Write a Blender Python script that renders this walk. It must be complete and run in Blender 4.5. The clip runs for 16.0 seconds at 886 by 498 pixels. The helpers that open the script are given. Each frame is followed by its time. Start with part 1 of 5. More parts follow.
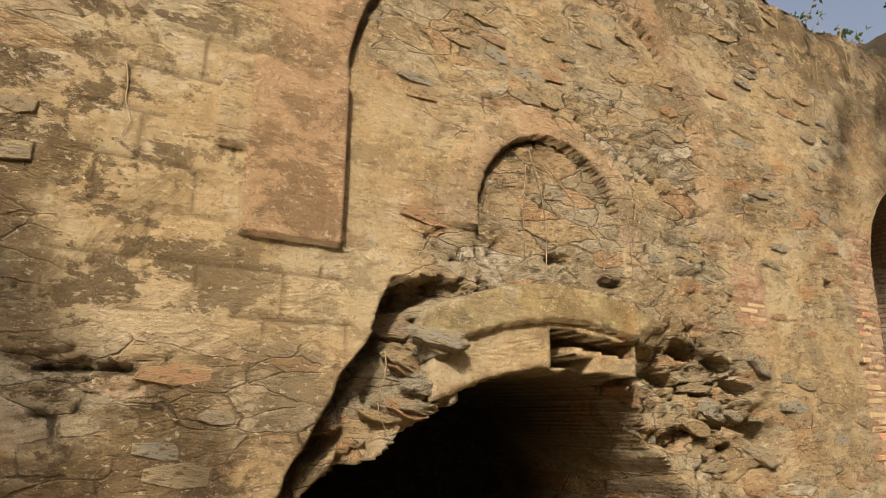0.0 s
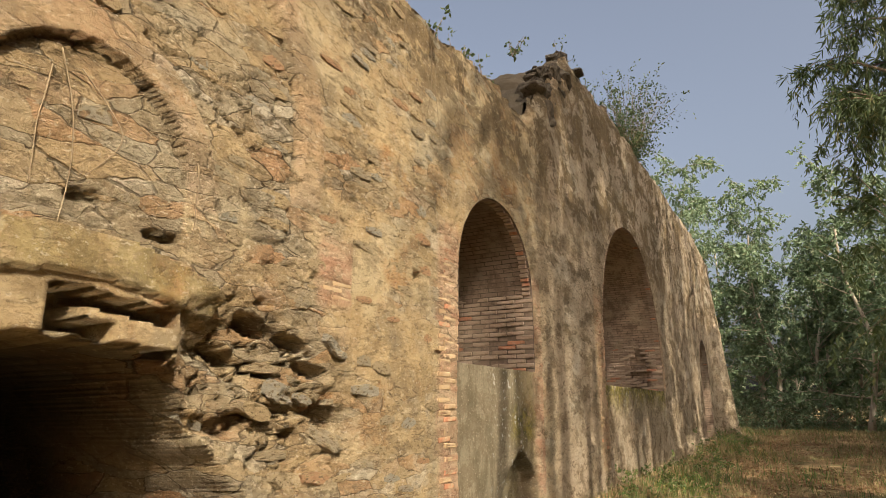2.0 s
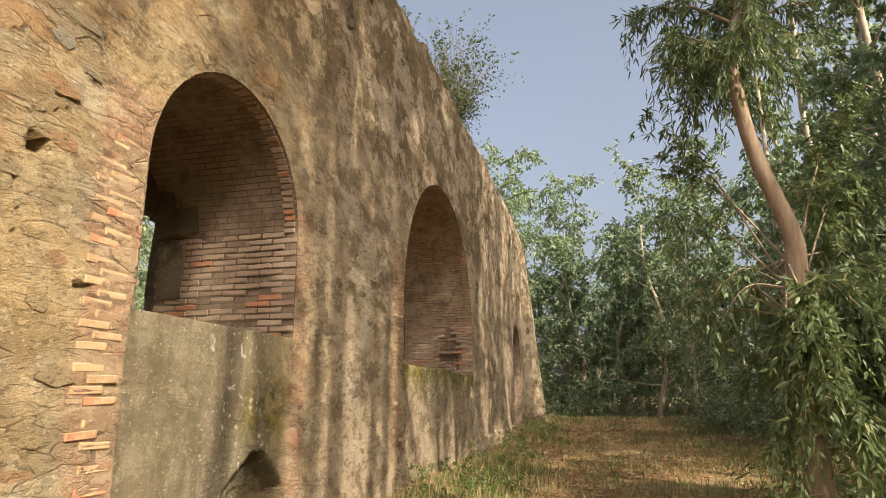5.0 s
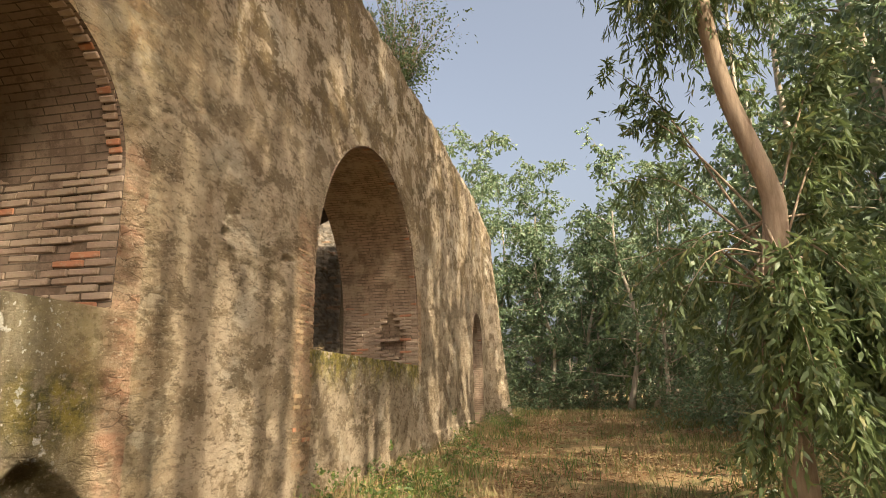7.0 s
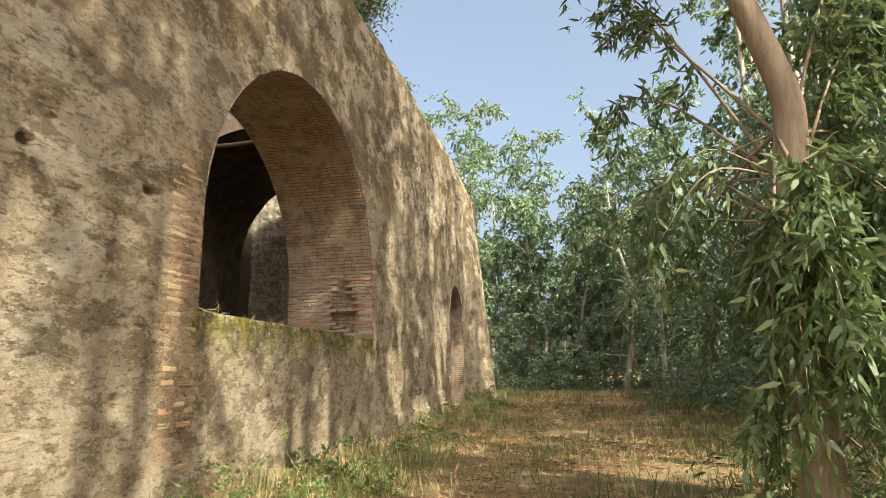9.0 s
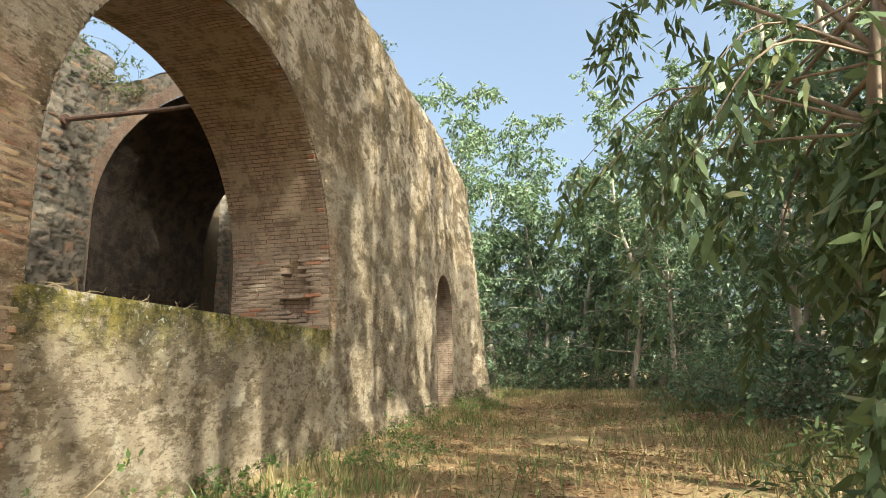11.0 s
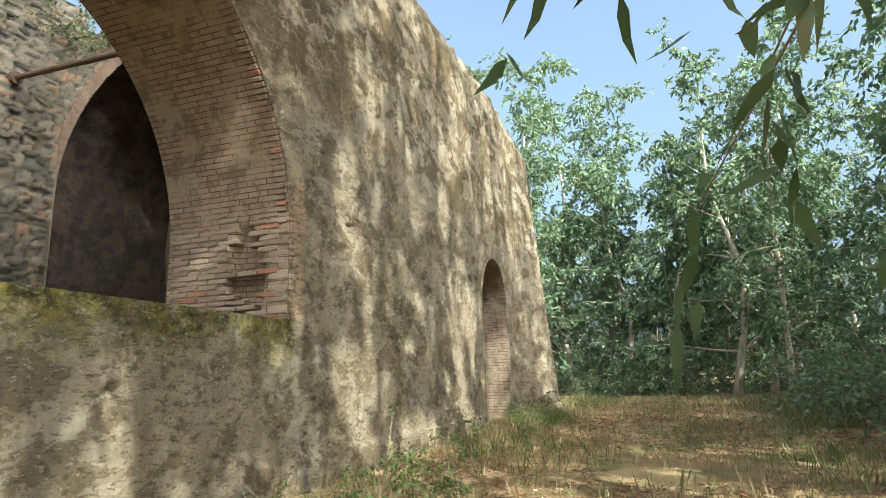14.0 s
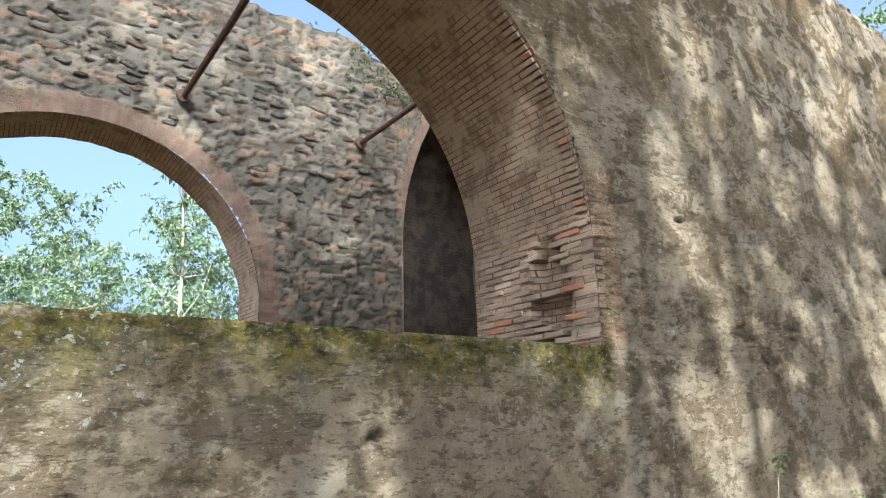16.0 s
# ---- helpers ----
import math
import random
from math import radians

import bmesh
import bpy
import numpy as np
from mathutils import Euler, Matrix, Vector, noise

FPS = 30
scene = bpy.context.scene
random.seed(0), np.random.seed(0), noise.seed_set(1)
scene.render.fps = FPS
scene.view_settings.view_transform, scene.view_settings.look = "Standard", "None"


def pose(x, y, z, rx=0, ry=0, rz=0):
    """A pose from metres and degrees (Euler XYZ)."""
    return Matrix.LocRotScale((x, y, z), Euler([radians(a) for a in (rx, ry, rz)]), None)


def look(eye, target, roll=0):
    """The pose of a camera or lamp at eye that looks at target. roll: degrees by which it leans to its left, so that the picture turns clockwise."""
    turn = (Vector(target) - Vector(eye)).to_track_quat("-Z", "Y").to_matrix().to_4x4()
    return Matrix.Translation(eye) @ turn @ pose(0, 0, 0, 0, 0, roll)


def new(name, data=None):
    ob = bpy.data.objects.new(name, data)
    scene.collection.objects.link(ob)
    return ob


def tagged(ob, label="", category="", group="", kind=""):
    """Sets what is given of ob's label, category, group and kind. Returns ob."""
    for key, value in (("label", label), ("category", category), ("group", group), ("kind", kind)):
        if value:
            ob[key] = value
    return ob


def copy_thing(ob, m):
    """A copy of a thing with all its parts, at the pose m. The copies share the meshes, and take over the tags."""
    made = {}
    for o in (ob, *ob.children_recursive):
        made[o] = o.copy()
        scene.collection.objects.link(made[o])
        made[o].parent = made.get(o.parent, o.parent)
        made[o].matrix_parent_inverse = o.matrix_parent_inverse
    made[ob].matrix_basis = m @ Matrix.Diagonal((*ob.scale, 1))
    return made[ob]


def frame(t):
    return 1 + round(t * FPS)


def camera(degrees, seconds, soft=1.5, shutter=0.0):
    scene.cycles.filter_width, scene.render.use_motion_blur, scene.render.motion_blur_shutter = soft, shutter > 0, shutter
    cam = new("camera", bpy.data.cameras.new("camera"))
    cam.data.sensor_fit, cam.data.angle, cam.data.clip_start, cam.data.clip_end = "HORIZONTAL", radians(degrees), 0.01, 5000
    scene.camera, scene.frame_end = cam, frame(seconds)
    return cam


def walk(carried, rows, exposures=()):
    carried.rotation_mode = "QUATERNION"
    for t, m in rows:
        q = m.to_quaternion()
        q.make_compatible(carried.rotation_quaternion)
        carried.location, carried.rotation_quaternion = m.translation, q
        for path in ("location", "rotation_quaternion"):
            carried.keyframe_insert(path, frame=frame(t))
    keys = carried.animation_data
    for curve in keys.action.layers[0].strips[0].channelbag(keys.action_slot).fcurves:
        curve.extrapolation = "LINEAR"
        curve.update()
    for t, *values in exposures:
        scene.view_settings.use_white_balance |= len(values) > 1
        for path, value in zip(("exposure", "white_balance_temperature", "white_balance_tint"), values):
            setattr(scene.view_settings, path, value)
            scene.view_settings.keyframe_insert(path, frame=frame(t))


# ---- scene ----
cam = camera(70.3, 16.0, soft=0.6)
METRES, EYE, TILT, LEAN, TURN = 15.0, 1.6, 14.0, -0.6, -30.7
ROWS = [
    (0.0, 0.0, 0.0, 0.0, 0.0, 0.0, -0.0),
    (0.5, 0.015, 0.0039, -0.002, -7.46, 0.09, -1.82),
    (1.0, 0.0271, 0.0106, -0.0045, -16.17, 0.42, -3.84),
    (1.5, 0.0411, 0.0201, -0.0105, -23.33, 1.18, -5.18),
    (2.0, 0.0587, 0.0318, -0.0173, -29.34, 1.71, -6.33),
    (2.5, 0.0785, 0.0484, -0.0236, -32.73, 2.01, -6.89),
    (3.0, 0.1001, 0.0675, -0.0293, -36.34, 2.27, -7.68),
    (3.5, 0.125, 0.0883, -0.0356, -39.8, 2.59, -8.25),
    (4.0, 0.1477, 0.1021, -0.0418, -41.55, 2.67, -8.58),
    (4.5, 0.1721, 0.1199, -0.0488, -43.25, 2.88, -8.84),
    (5.0, 0.2029, 0.1355, -0.0529, -44.78, 3.05, -9.05),
    (7.5, 0.3505, 0.176, -0.0709, -46.76, 2.82, -8.96),
    (8.0, 0.3845, 0.1818, -0.0784, -46.64, 2.44, -8.96),
    (8.5, 0.4205, 0.194, -0.084, -46.58, 1.7, -8.89),
    (9.0, 0.4507, 0.2106, -0.086, -46.51, 1.32, -8.81),
    (11.5, 0.6102, 0.2913, -0.1073, -46.02, 1.03, -8.68),
    (12.0, 0.6473, 0.3092, -0.1149, -45.85, 1.11, -8.65),
    (12.5, 0.6847, 0.328, -0.1206, -44.6, 0.88, -8.35),
    (13.0, 0.7197, 0.3479, -0.1222, -43.34, 0.54, -8.01),
    (13.5, 0.7498, 0.3647, -0.1262, -41.62, 0.51, -7.6),
    (14.0, 0.7779, 0.384, -0.1312, -38.39, 0.33, -6.86),
    (14.5, 0.8012, 0.4037, -0.1357, -31.16, 0.1, -5.11),
    (15.0, 0.8236, 0.4215, -0.1385, -20.52, 0.07, -2.78),
    (15.5, 0.8432, 0.4422, -0.1443, -12.43, 0.55, -1.05),
    (16.0, 0.8582, 0.4596, -0.1444, -5.15, 1.18, 0.71),
]
walk(cam, [(t, pose(0, 0, EYE, TILT, LEAN, TURN) @ pose(METRES * x, METRES * y, METRES * z, 90 + pitch, roll, yaw)) for t, x, y, z, yaw, pitch, roll in ROWS],
     [(0.0, 0.20, 6550, 10), (1.5, 0.30, 6550, 9), (3.5, 0.56, 6600, 9), (5.0, 0.72, 6650, 8), (7.5, 0.84, 6850, 8), (8.5, 0.96, 6600, 6), (9.0, 1.05, 6100, 1),
      (11.5, 1.16, 5800, -2), (14.0, 1.24, 5350, -5), (15.0, 1.24, 5150, 0), (16.0, 1.30, 5000, 3)])

# ---------------------------------------------------------------- world, sun, exposure
SUN_DIR = Vector((-0.50, -0.66, 0.60)).normalized()      # towards the sun
world = bpy.data.worlds.new("sky")
scene.world = world
world.use_nodes = True
wn = world.node_tree
sky = wn.nodes.new("ShaderNodeTexSky")
sky.sky_type = "NISHITA"
sky.sun_disc = False
sky.sun_elevation = math.asin(SUN_DIR.z)
sky.sun_rotation = math.atan2(SUN_DIR.x, SUN_DIR.y)
sky.dust_density = 10.0
sky.air_density = 0.8
sky.ozone_density = 0.3
wn.nodes["Background"].inputs["Strength"].default_value = 0.15
haze = wn.nodes.new("ShaderNodeHueSaturation")
haze.inputs["Saturation"].default_value, haze.inputs["Value"].default_value = 0.72, 1.32
wn.links.new(sky.outputs[0], haze.inputs["Color"])
wn.links.new(haze.outputs[0], wn.nodes["Background"].inputs["Color"])
sun = new("sun", bpy.data.lights.new("sun", "SUN"))
sun.data.energy, sun.data.angle, sun.data.color = 5.0, radians(0.55), (1.0, 0.90, 0.74)
sun.matrix_world = look(SUN_DIR * 40, (0, 0, 0))


# ---------------------------------------------------------------- numeric noise
def lattice(ix, iy, seed):
    h = (ix.astype(np.int64) * 374761393 + iy.astype(np.int64) * 668265263 + seed * 974634541) & 0xFFFFFFFF
    h = ((h ^ (h >> 13)) * 1274126177) & 0xFFFFFFFF
    h = ((h ^ (h >> 15)) * 2246822519) & 0xFFFFFFFF
    return ((h ^ (h >> 16)) & 0xFFFFFF) / float(0xFFFFFF)


def vnoise(x, y, seed=0):
    ix, iy = np.floor(x), np.floor(y)
    fx, fy = x - ix, y - iy
    fx, fy = fx * fx * (3 - 2 * fx), fy * fy * (3 - 2 * fy)
    a, b = lattice(ix, iy, seed), lattice(ix + 1, iy, seed)
    c, d = lattice(ix, iy + 1, seed), lattice(ix + 1, iy + 1, seed)
    return (a * (1 - fx) + b * fx) * (1 - fy) + (c * (1 - fx) + d * fx) * fy


def fbm(x, y, octaves=4, seed=0):
    total, amp, norm = 0, 1.0, 0
    for k in range(octaves):
        total = total + amp * vnoise(x * 2 ** k, y * 2 ** k, seed + 17 * k)
        norm += amp
        amp *= 0.5
    return total / norm


def cells(x, y, seed=0):
    """Distances to the two nearest cell centres, and the nearest one's random number."""
    ix, iy = np.floor(x), np.floor(y)
    f1, f2, who = np.full(x.shape, 9.0), np.full(x.shape, 9.0), np.zeros(x.shape)
    for dx in (-1, 0, 1):
        for dy in (-1, 0, 1):
            cx, cy = ix + dx, iy + dy
            px, py = cx + 0.1 + 0.8 * lattice(cx, cy, seed), cy + 0.1 + 0.8 * lattice(cx, cy, seed + 5)
            d = np.hypot(px - x, py - y)
            near = d < f1
            f2 = np.where(near, f1, np.minimum(f2, d))
            who = np.where(near, lattice(cx, cy, seed + 9), who)
            f1 = np.where(near, d, f1)
    return f1, f2, who


def step(a, b, x):
    t = np.clip((x - a) / (b - a), 0, 1)
    return t * t * (3 - 2 * t)


# ---------------------------------------------------------------- materials
class Nodes:
    def __init__(self, name, rough=0.9, spec=0.25):
        self.mat = bpy.data.materials.new(name)
        self.mat.use_nodes = True
        self.tree = self.mat.node_tree
        self.bsdf = self.tree.nodes["Principled BSDF"]
        self.bsdf.inputs["Roughness"].default_value = rough
        self.bsdf.inputs["Specular IOR Level"].default_value = spec
        self.coord = self.add("ShaderNodeTexCoord").outputs["Object"]

    def add(self, kind, **inputs):
        node = self.tree.nodes.new(kind)
        for key, value in inputs.items():
            self.put(node.inputs[key.replace("_", " ")], value)
        return node

    def put(self, socket, value):
        if isinstance(value, bpy.types.NodeSocket):
            self.tree.links.new(value, socket)
        elif isinstance(value, tuple) and len(value) == 3 and socket.type == "RGBA":
            socket.default_value = (*value, 1)
        else:
            socket.default_value = value

    def stretched(self, sx, sy, sz):
        m = self.add("ShaderNodeMapping", Vector=self.coord)
        m.inputs["Scale"].default_value = (sx, sy, sz)
        return m.outputs[0]

    def noise(self, scale, detail=4.0, rough=0.55, vector=None, warp=0.0):
        n = self.add("ShaderNodeTexNoise", Vector=vector or self.coord, Scale=scale, Detail=detail, Roughness=rough, Distortion=warp)
        return n.outputs[0]

    def attr(self, name):
        n = self.add("ShaderNodeAttribute")
        n.attribute_name = name
        return n.outputs["Fac"]

    def ramp(self, value, a, b):
        n = self.add("ShaderNodeMapRange", Value=value)
        n.interpolation_type = "SMOOTHSTEP"
        n.inputs["From Min"].default_value, n.inputs["From Max"].default_value = a, b
        return n.outputs[0]

    def math(self, op, a, b=0.5):
        n = self.add("ShaderNodeMath")
        n.operation = op
        self.put(n.inputs[0], a)
        self.put(n.inputs[1], b)
        return n.outputs[0]

    def mix(self, fac, a, b, mode="MIX"):
        n = self.add("ShaderNodeMix")
        n.data_type, n.blend_type = "RGBA", mode
        self.put(n.inputs[0], fac)
        self.put(n.inputs[6], a)
        self.put(n.inputs[7], b)
        return n.outputs[2]

    def finish(self, color, bump=None, strength=0.4, distance=0.02):
        self.put(self.bsdf.inputs["Base Color"], color)
        if bump is not None:
            b = self.add("ShaderNodeBump", Height=bump, Strength=strength, Distance=distance)
            self.put(self.bsdf.inputs["Normal"], b.outputs[0])
        return self.mat


def wall_material():
    n = Nodes("old_masonry", 0.92, 0.15)
    fine, grit = n.noise(42, 6, 0.78), n.noise(150, 2, 0.6)
    mid, broad = n.noise(6, 8, 0.72, warp=0.3), n.noise(0.9, 5, 0.62, warp=0.6)
    patch = n.noise(2.6, 8, 0.74, n.stretched(0.8, 1.0, 1.25), 0.25)
    # laid slabs, seen through the worn render
    warped = n.add("ShaderNodeVectorMath")
    warped.operation = "MULTIPLY_ADD"
    n.put(warped.inputs[0], n.add("ShaderNodeTexNoise", Vector=n.coord, Scale=3.0, Detail=4.0).outputs["Color"])
    warped.inputs[1].default_value = (0.34, 0.2, 0.13)
    n.put(warped.inputs[2], n.coord)
    lay = n.add("ShaderNodeMapping", Vector=warped.outputs[0])
    lay.inputs["Scale"].default_value = (2.4, 2.0, 7.4)
    slab_cell = n.add("ShaderNodeTexVoronoi", Vector=lay.outputs[0], Scale=1.0, Randomness=1.0)
    slab_edge = n.add("ShaderNodeTexVoronoi", Vector=lay.outputs[0], Scale=1.0, Randomness=1.0)
    slab_edge.feature = "DISTANCE_TO_EDGE"
    chip_edge = n.add("ShaderNodeTexVoronoi", Vector=lay.outputs[0], Scale=2.6, Randomness=1.0)
    chip_edge.feature = "DISTANCE_TO_EDGE"
    pick = n.add("ShaderNodeSeparateColor", Color=slab_cell.outputs["Color"])
    stone = pick.outputs[0]
    bare = n.attr("bare")
    worn = n.math("MULTIPLY", n.ramp(n.noise(1.3, 6, 0.7, warp=0.3), 0.40, 0.60), n.math("SUBTRACT", 1.0, n.attr("smooth")))
    worn = n.math("MAXIMUM", n.math("MULTIPLY", worn, 0.75), bare)
    crack = n.math("MULTIPLY", n.ramp(slab_edge.outputs[0], 0.030, 0.010), n.ramp(n.noise(2.1, 7, 0.75), 0.42, 0.52))
    chip = n.math("MULTIPLY", n.ramp(chip_edge.outputs[0], 0.07, 0.03), n.ramp(n.noise(3.4, 7, 0.75), 0.48, 0.56))
    lines = n.math("MULTIPLY", n.math("MAXIMUM", crack, n.math("MULTIPLY", chip, 0.4)), n.math("MULTIPLY", worn, n.math("SUBTRACT", 1.0, n.math("MULTIPLY", n.attr("coat"), 0.75))))
    # mortar and render: sandy ochre
    sand = n.mix(n.ramp(mid, 0.35, 0.65), (0.56, 0.41, 0.22), (0.44, 0.305, 0.15))
    sand = n.mix(n.ramp(broad, 0.42, 0.62), sand, (0.56, 0.44, 0.26))
    sand = n.mix(n.math("MULTIPLY", n.ramp(n.noise(1.7, 6, 0.65), 0.54, 0.68), 0.7), sand, (0.45, 0.23, 0.09))
    sand = n.mix(n.math("MULTIPLY", n.ramp(n.noise(2.0, 6, 0.7), 0.58, 0.66), 0.6), sand, (0.62, 0.53, 0.38))
    rock = n.mix(n.ramp(stone, 0.1, 0.4), (0.30, 0.265, 0.195), (0.42, 0.30, 0.165))
    rock = n.mix(n.ramp(stone, 0.55, 0.60), rock, (0.37, 0.315, 0.22))
    rock = n.mix(n.ramp(stone, 0.78, 0.82), rock, (0.43, 0.235, 0.12))
    rock = n.mix(n.ramp(stone, 0.92, 0.94), rock, (0.53, 0.47, 0.36))
    rock = n.mix(n.ramp(mid, 0.45, 0.75), rock, (0.25, 0.18, 0.10))
    col = n.mix(n.math("MULTIPLY", worn, 0.8), sand, rock)
    brick = n.mix(n.attr("stone"), (0.56, 0.40, 0.26), (0.46, 0.245, 0.15))
    brick = n.mix(n.ramp(mid, 0.45, 0.75), brick, (0.52, 0.40, 0.25))
    col = n.mix(n.attr("brickwork"), col, brick)
    streak = n.noise(3.2, 5, 0.65, n.stretched(1.3, 1, 0.45), 0.4)
    col = n.mix(n.attr("cement"), col, n.mix(n.ramp(streak, 0.35, 0.65), (0.36, 0.30, 0.20), (0.21, 0.17, 0.105)))
    col = n.mix(n.attr("rosy"), col, n.mix(n.ramp(patch, 0.4, 0.62), (0.50, 0.33, 0.19), (0.34, 0.20, 0.105)))
    # grey-brown weathered coat of the taller part
    coat = n.mix(n.ramp(mid, 0.35, 0.65), (0.54, 0.43, 0.30), (0.44, 0.34, 0.235))
    coat = n.mix(n.math("MULTIPLY", n.ramp(patch, 0.50, 0.60), 0.30), coat, (0.25, 0.185, 0.12))
    coat = n.mix(n.math("MULTIPLY", n.ramp(streak, 0.54, 0.68), 0.45), coat, (0.24, 0.165, 0.095))
    coat = n.mix(n.math("MULTIPLY", n.ramp(broad, 0.52, 0.66), 0.7), coat, (0.56, 0.485, 0.37))
    col = n.mix(n.attr("coat"), col, coat)
    # stains with some tree shade painted in, lichen, moss
    spots = n.math("MULTIPLY", n.ramp(patch, 0.50, 0.545), n.attr("stain_shade"))
    col = n.mix(n.math("MULTIPLY", spots, 0.95), col, n.mix(n.ramp(fine, 0.4, 0.6), (0.12, 0.085, 0.045), (0.21, 0.15, 0.08)))
    grime_shade = n.math("MULTIPLY", n.ramp(n.noise(1.1, 7, 0.7, warp=0.8), 0.46, 0.58), n.ramp(n.attr("stain_shade"), 0.45, 0.9))
    col = n.mix(n.math("MULTIPLY", grime_shade, 0.9), col, n.mix(n.ramp(mid, 0.35, 0.65), (0.25, 0.175, 0.085), (0.17, 0.115, 0.06)))
    lichen = n.math("MULTIPLY", n.ramp(n.noise(7, 7, 0.75), 0.36, 0.50), n.attr("moss"))
    col = n.mix(lichen, col, n.mix(n.ramp(mid, 0.4, 0.6), (0.30, 0.24, 0.05), (0.085, 0.08, 0.025)))
    white = n.math("MULTIPLY", n.ramp(n.noise(14, 5, 0.6), 0.60, 0.64), n.attr("white"))
    col = n.mix(white, col, (0.74, 0.71, 0.62))
    # hearth mouth: soot and the cavity's deep shade, both put into the colour
    col = n.mix(n.attr("soot_shade"), col, n.mix(n.ramp(mid, 0.4, 0.6), (0.018, 0.015, 0.012), (0.035, 0.027, 0.02)))
    col = n.mix(n.math("MULTIPLY", lines, 0.75), col, (0.055, 0.038, 0.022))
    col = n.mix(n.math("MULTIPLY", n.ramp(fine, 0.57, 0.62), 0.45), col, (0.11, 0.075, 0.04))
    col = n.mix(n.math("MULTIPLY", n.ramp(fine, 0.42, 0.37), n.math("MULTIPLY", n.math("SUBTRACT", 1.0, n.attr("soot_shade")), 0.35)), col, (0.70, 0.57, 0.38))
    col = n.mix(n.math("MULTIPLY", n.attr("seam"), 0.5), col, (0.13, 0.085, 0.045))
    dash = n.math("MULTIPLY", n.ramp(n.noise(13, 5, 0.62, n.stretched(0.8, 1.0, 2.4), 0.3), 0.57, 0.60), n.math("SUBTRACT", 1.0, n.math("MULTIPLY", n.attr("smooth"), 0.7)))
    col = n.mix(n.math("MULTIPLY", dash, n.math("ADD", 0.32, n.math("MULTIPLY", n.attr("coat"), 0.16))), col, (0.085, 0.06, 0.035))
    fleck = n.ramp(n.noise(19, 5, 0.65, n.stretched(1.0, 1.0, 1.7), 0.2), 0.61, 0.635)
    col = n.mix(n.math("MULTIPLY", fleck, n.math("MULTIPLY", n.math("SUBTRACT", 1.0, n.attr("soot_shade")), 0.55)), col, (0.64, 0.53, 0.37))
    height = n.math("ADD", n.math("MULTIPLY", fine, 1.2), n.math("MULTIPLY", mid, 1.7))
    height = n.math("ADD", height, n.math("MULTIPLY", grit, 0.25))
    height = n.math("ADD", height, n.math("MULTIPLY", patch, 1.4))
    height = n.math("SUBTRACT", height, n.math("ADD", n.math("MULTIPLY", lines, 1.1), n.math("MULTIPLY", dash, 1.0)))
    height = n.math("ADD", height, n.math("MULTIPLY", n.math("MULTIPLY", stone, worn), 0.5))
    return n.finish(col, height, 1.0, 0.045)


def ochre_brick_material():
    n = Nodes("lime_washed_brick", 0.9, 0.2)
    rnd = n.add("ShaderNodeObjectInfo").outputs["Random"]
    col = n.mix(rnd, (0.36, 0.25, 0.135), (0.30, 0.19, 0.105))
    col = n.mix(n.ramp(rnd, 0.88, 0.92), col, (0.36, 0.165, 0.09))
    col = n.mix(n.ramp(n.noise(7, 5, 0.65), 0.48, 0.7), col, (0.40, 0.30, 0.18))
    col = n.mix(n.math("MULTIPLY", n.ramp(n.noise(3, 5, 0.65), 0.55, 0.7), 0.6), col, (0.28, 0.20, 0.11))
    return n.finish(col, n.noise(45, 5, 0.7), 0.5, 0.015)


def brick_material():
    n = Nodes("old_brick", 0.9, 0.2)
    rnd = n.add("ShaderNodeObjectInfo").outputs["Random"]
    col = n.mix(n.ramp(rnd, 0.1, 0.9), (0.29, 0.22, 0.16), (0.24, 0.17, 0.125))
    col = n.mix(n.ramp(rnd, 0.88, 0.92), col, (0.33, 0.15, 0.085))
    col = n.mix(n.ramp(n.noise(9, 5, 0.65), 0.5, 0.75), col, (0.34, 0.265, 0.18))
    col = n.mix(n.ramp(n.noise(3, 5, 0.65), 0.55, 0.7), col, (0.17, 0.12, 0.075))
    return n.finish(col, n.noise(45, 5, 0.7), 0.5, 0.015)


def soffit_material(name, dark):
    n = Nodes(name, 0.92, 0.15)
    w = n.add("ShaderNodeTexBrick", Scale=1.0, Mortar_Size=0.006, Brick_Width=0.28, Row_Height=0.068)
    sep = n.add("ShaderNodeUVMap").outputs[0]
    n.put(w.inputs["Vector"], sep)
    n.put(w.inputs["Color1"], (0.33, 0.235, 0.165))
    n.put(w.inputs["Color2"], (0.25, 0.175, 0.125))
    n.put(w.inputs["Mortar"], (0.09, 0.068, 0.045))
    col = n.mix(n.ramp(n.noise(1.6, 7, 0.7), 0.45, 0.62), w.outputs["Color"], (0.30, 0.235, 0.165))
    col = n.mix(n.math("MULTIPLY", n.ramp(n.noise(4.5, 7, 0.75), 0.48, 0.62), 0.7), col, (0.13, 0.09, 0.06))
    # dark: share of near-black mixed in, painting the shade of deep interiors
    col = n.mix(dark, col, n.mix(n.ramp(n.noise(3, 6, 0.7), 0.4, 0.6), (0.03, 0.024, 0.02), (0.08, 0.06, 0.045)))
    bump = n.math("ADD", n.math("MULTIPLY", w.outputs["Fac"], -1.0), n.math("MULTIPLY", n.noise(20, 5, 0.7), 0.6))
    return n.finish(col, bump, 0.8, 0.02)


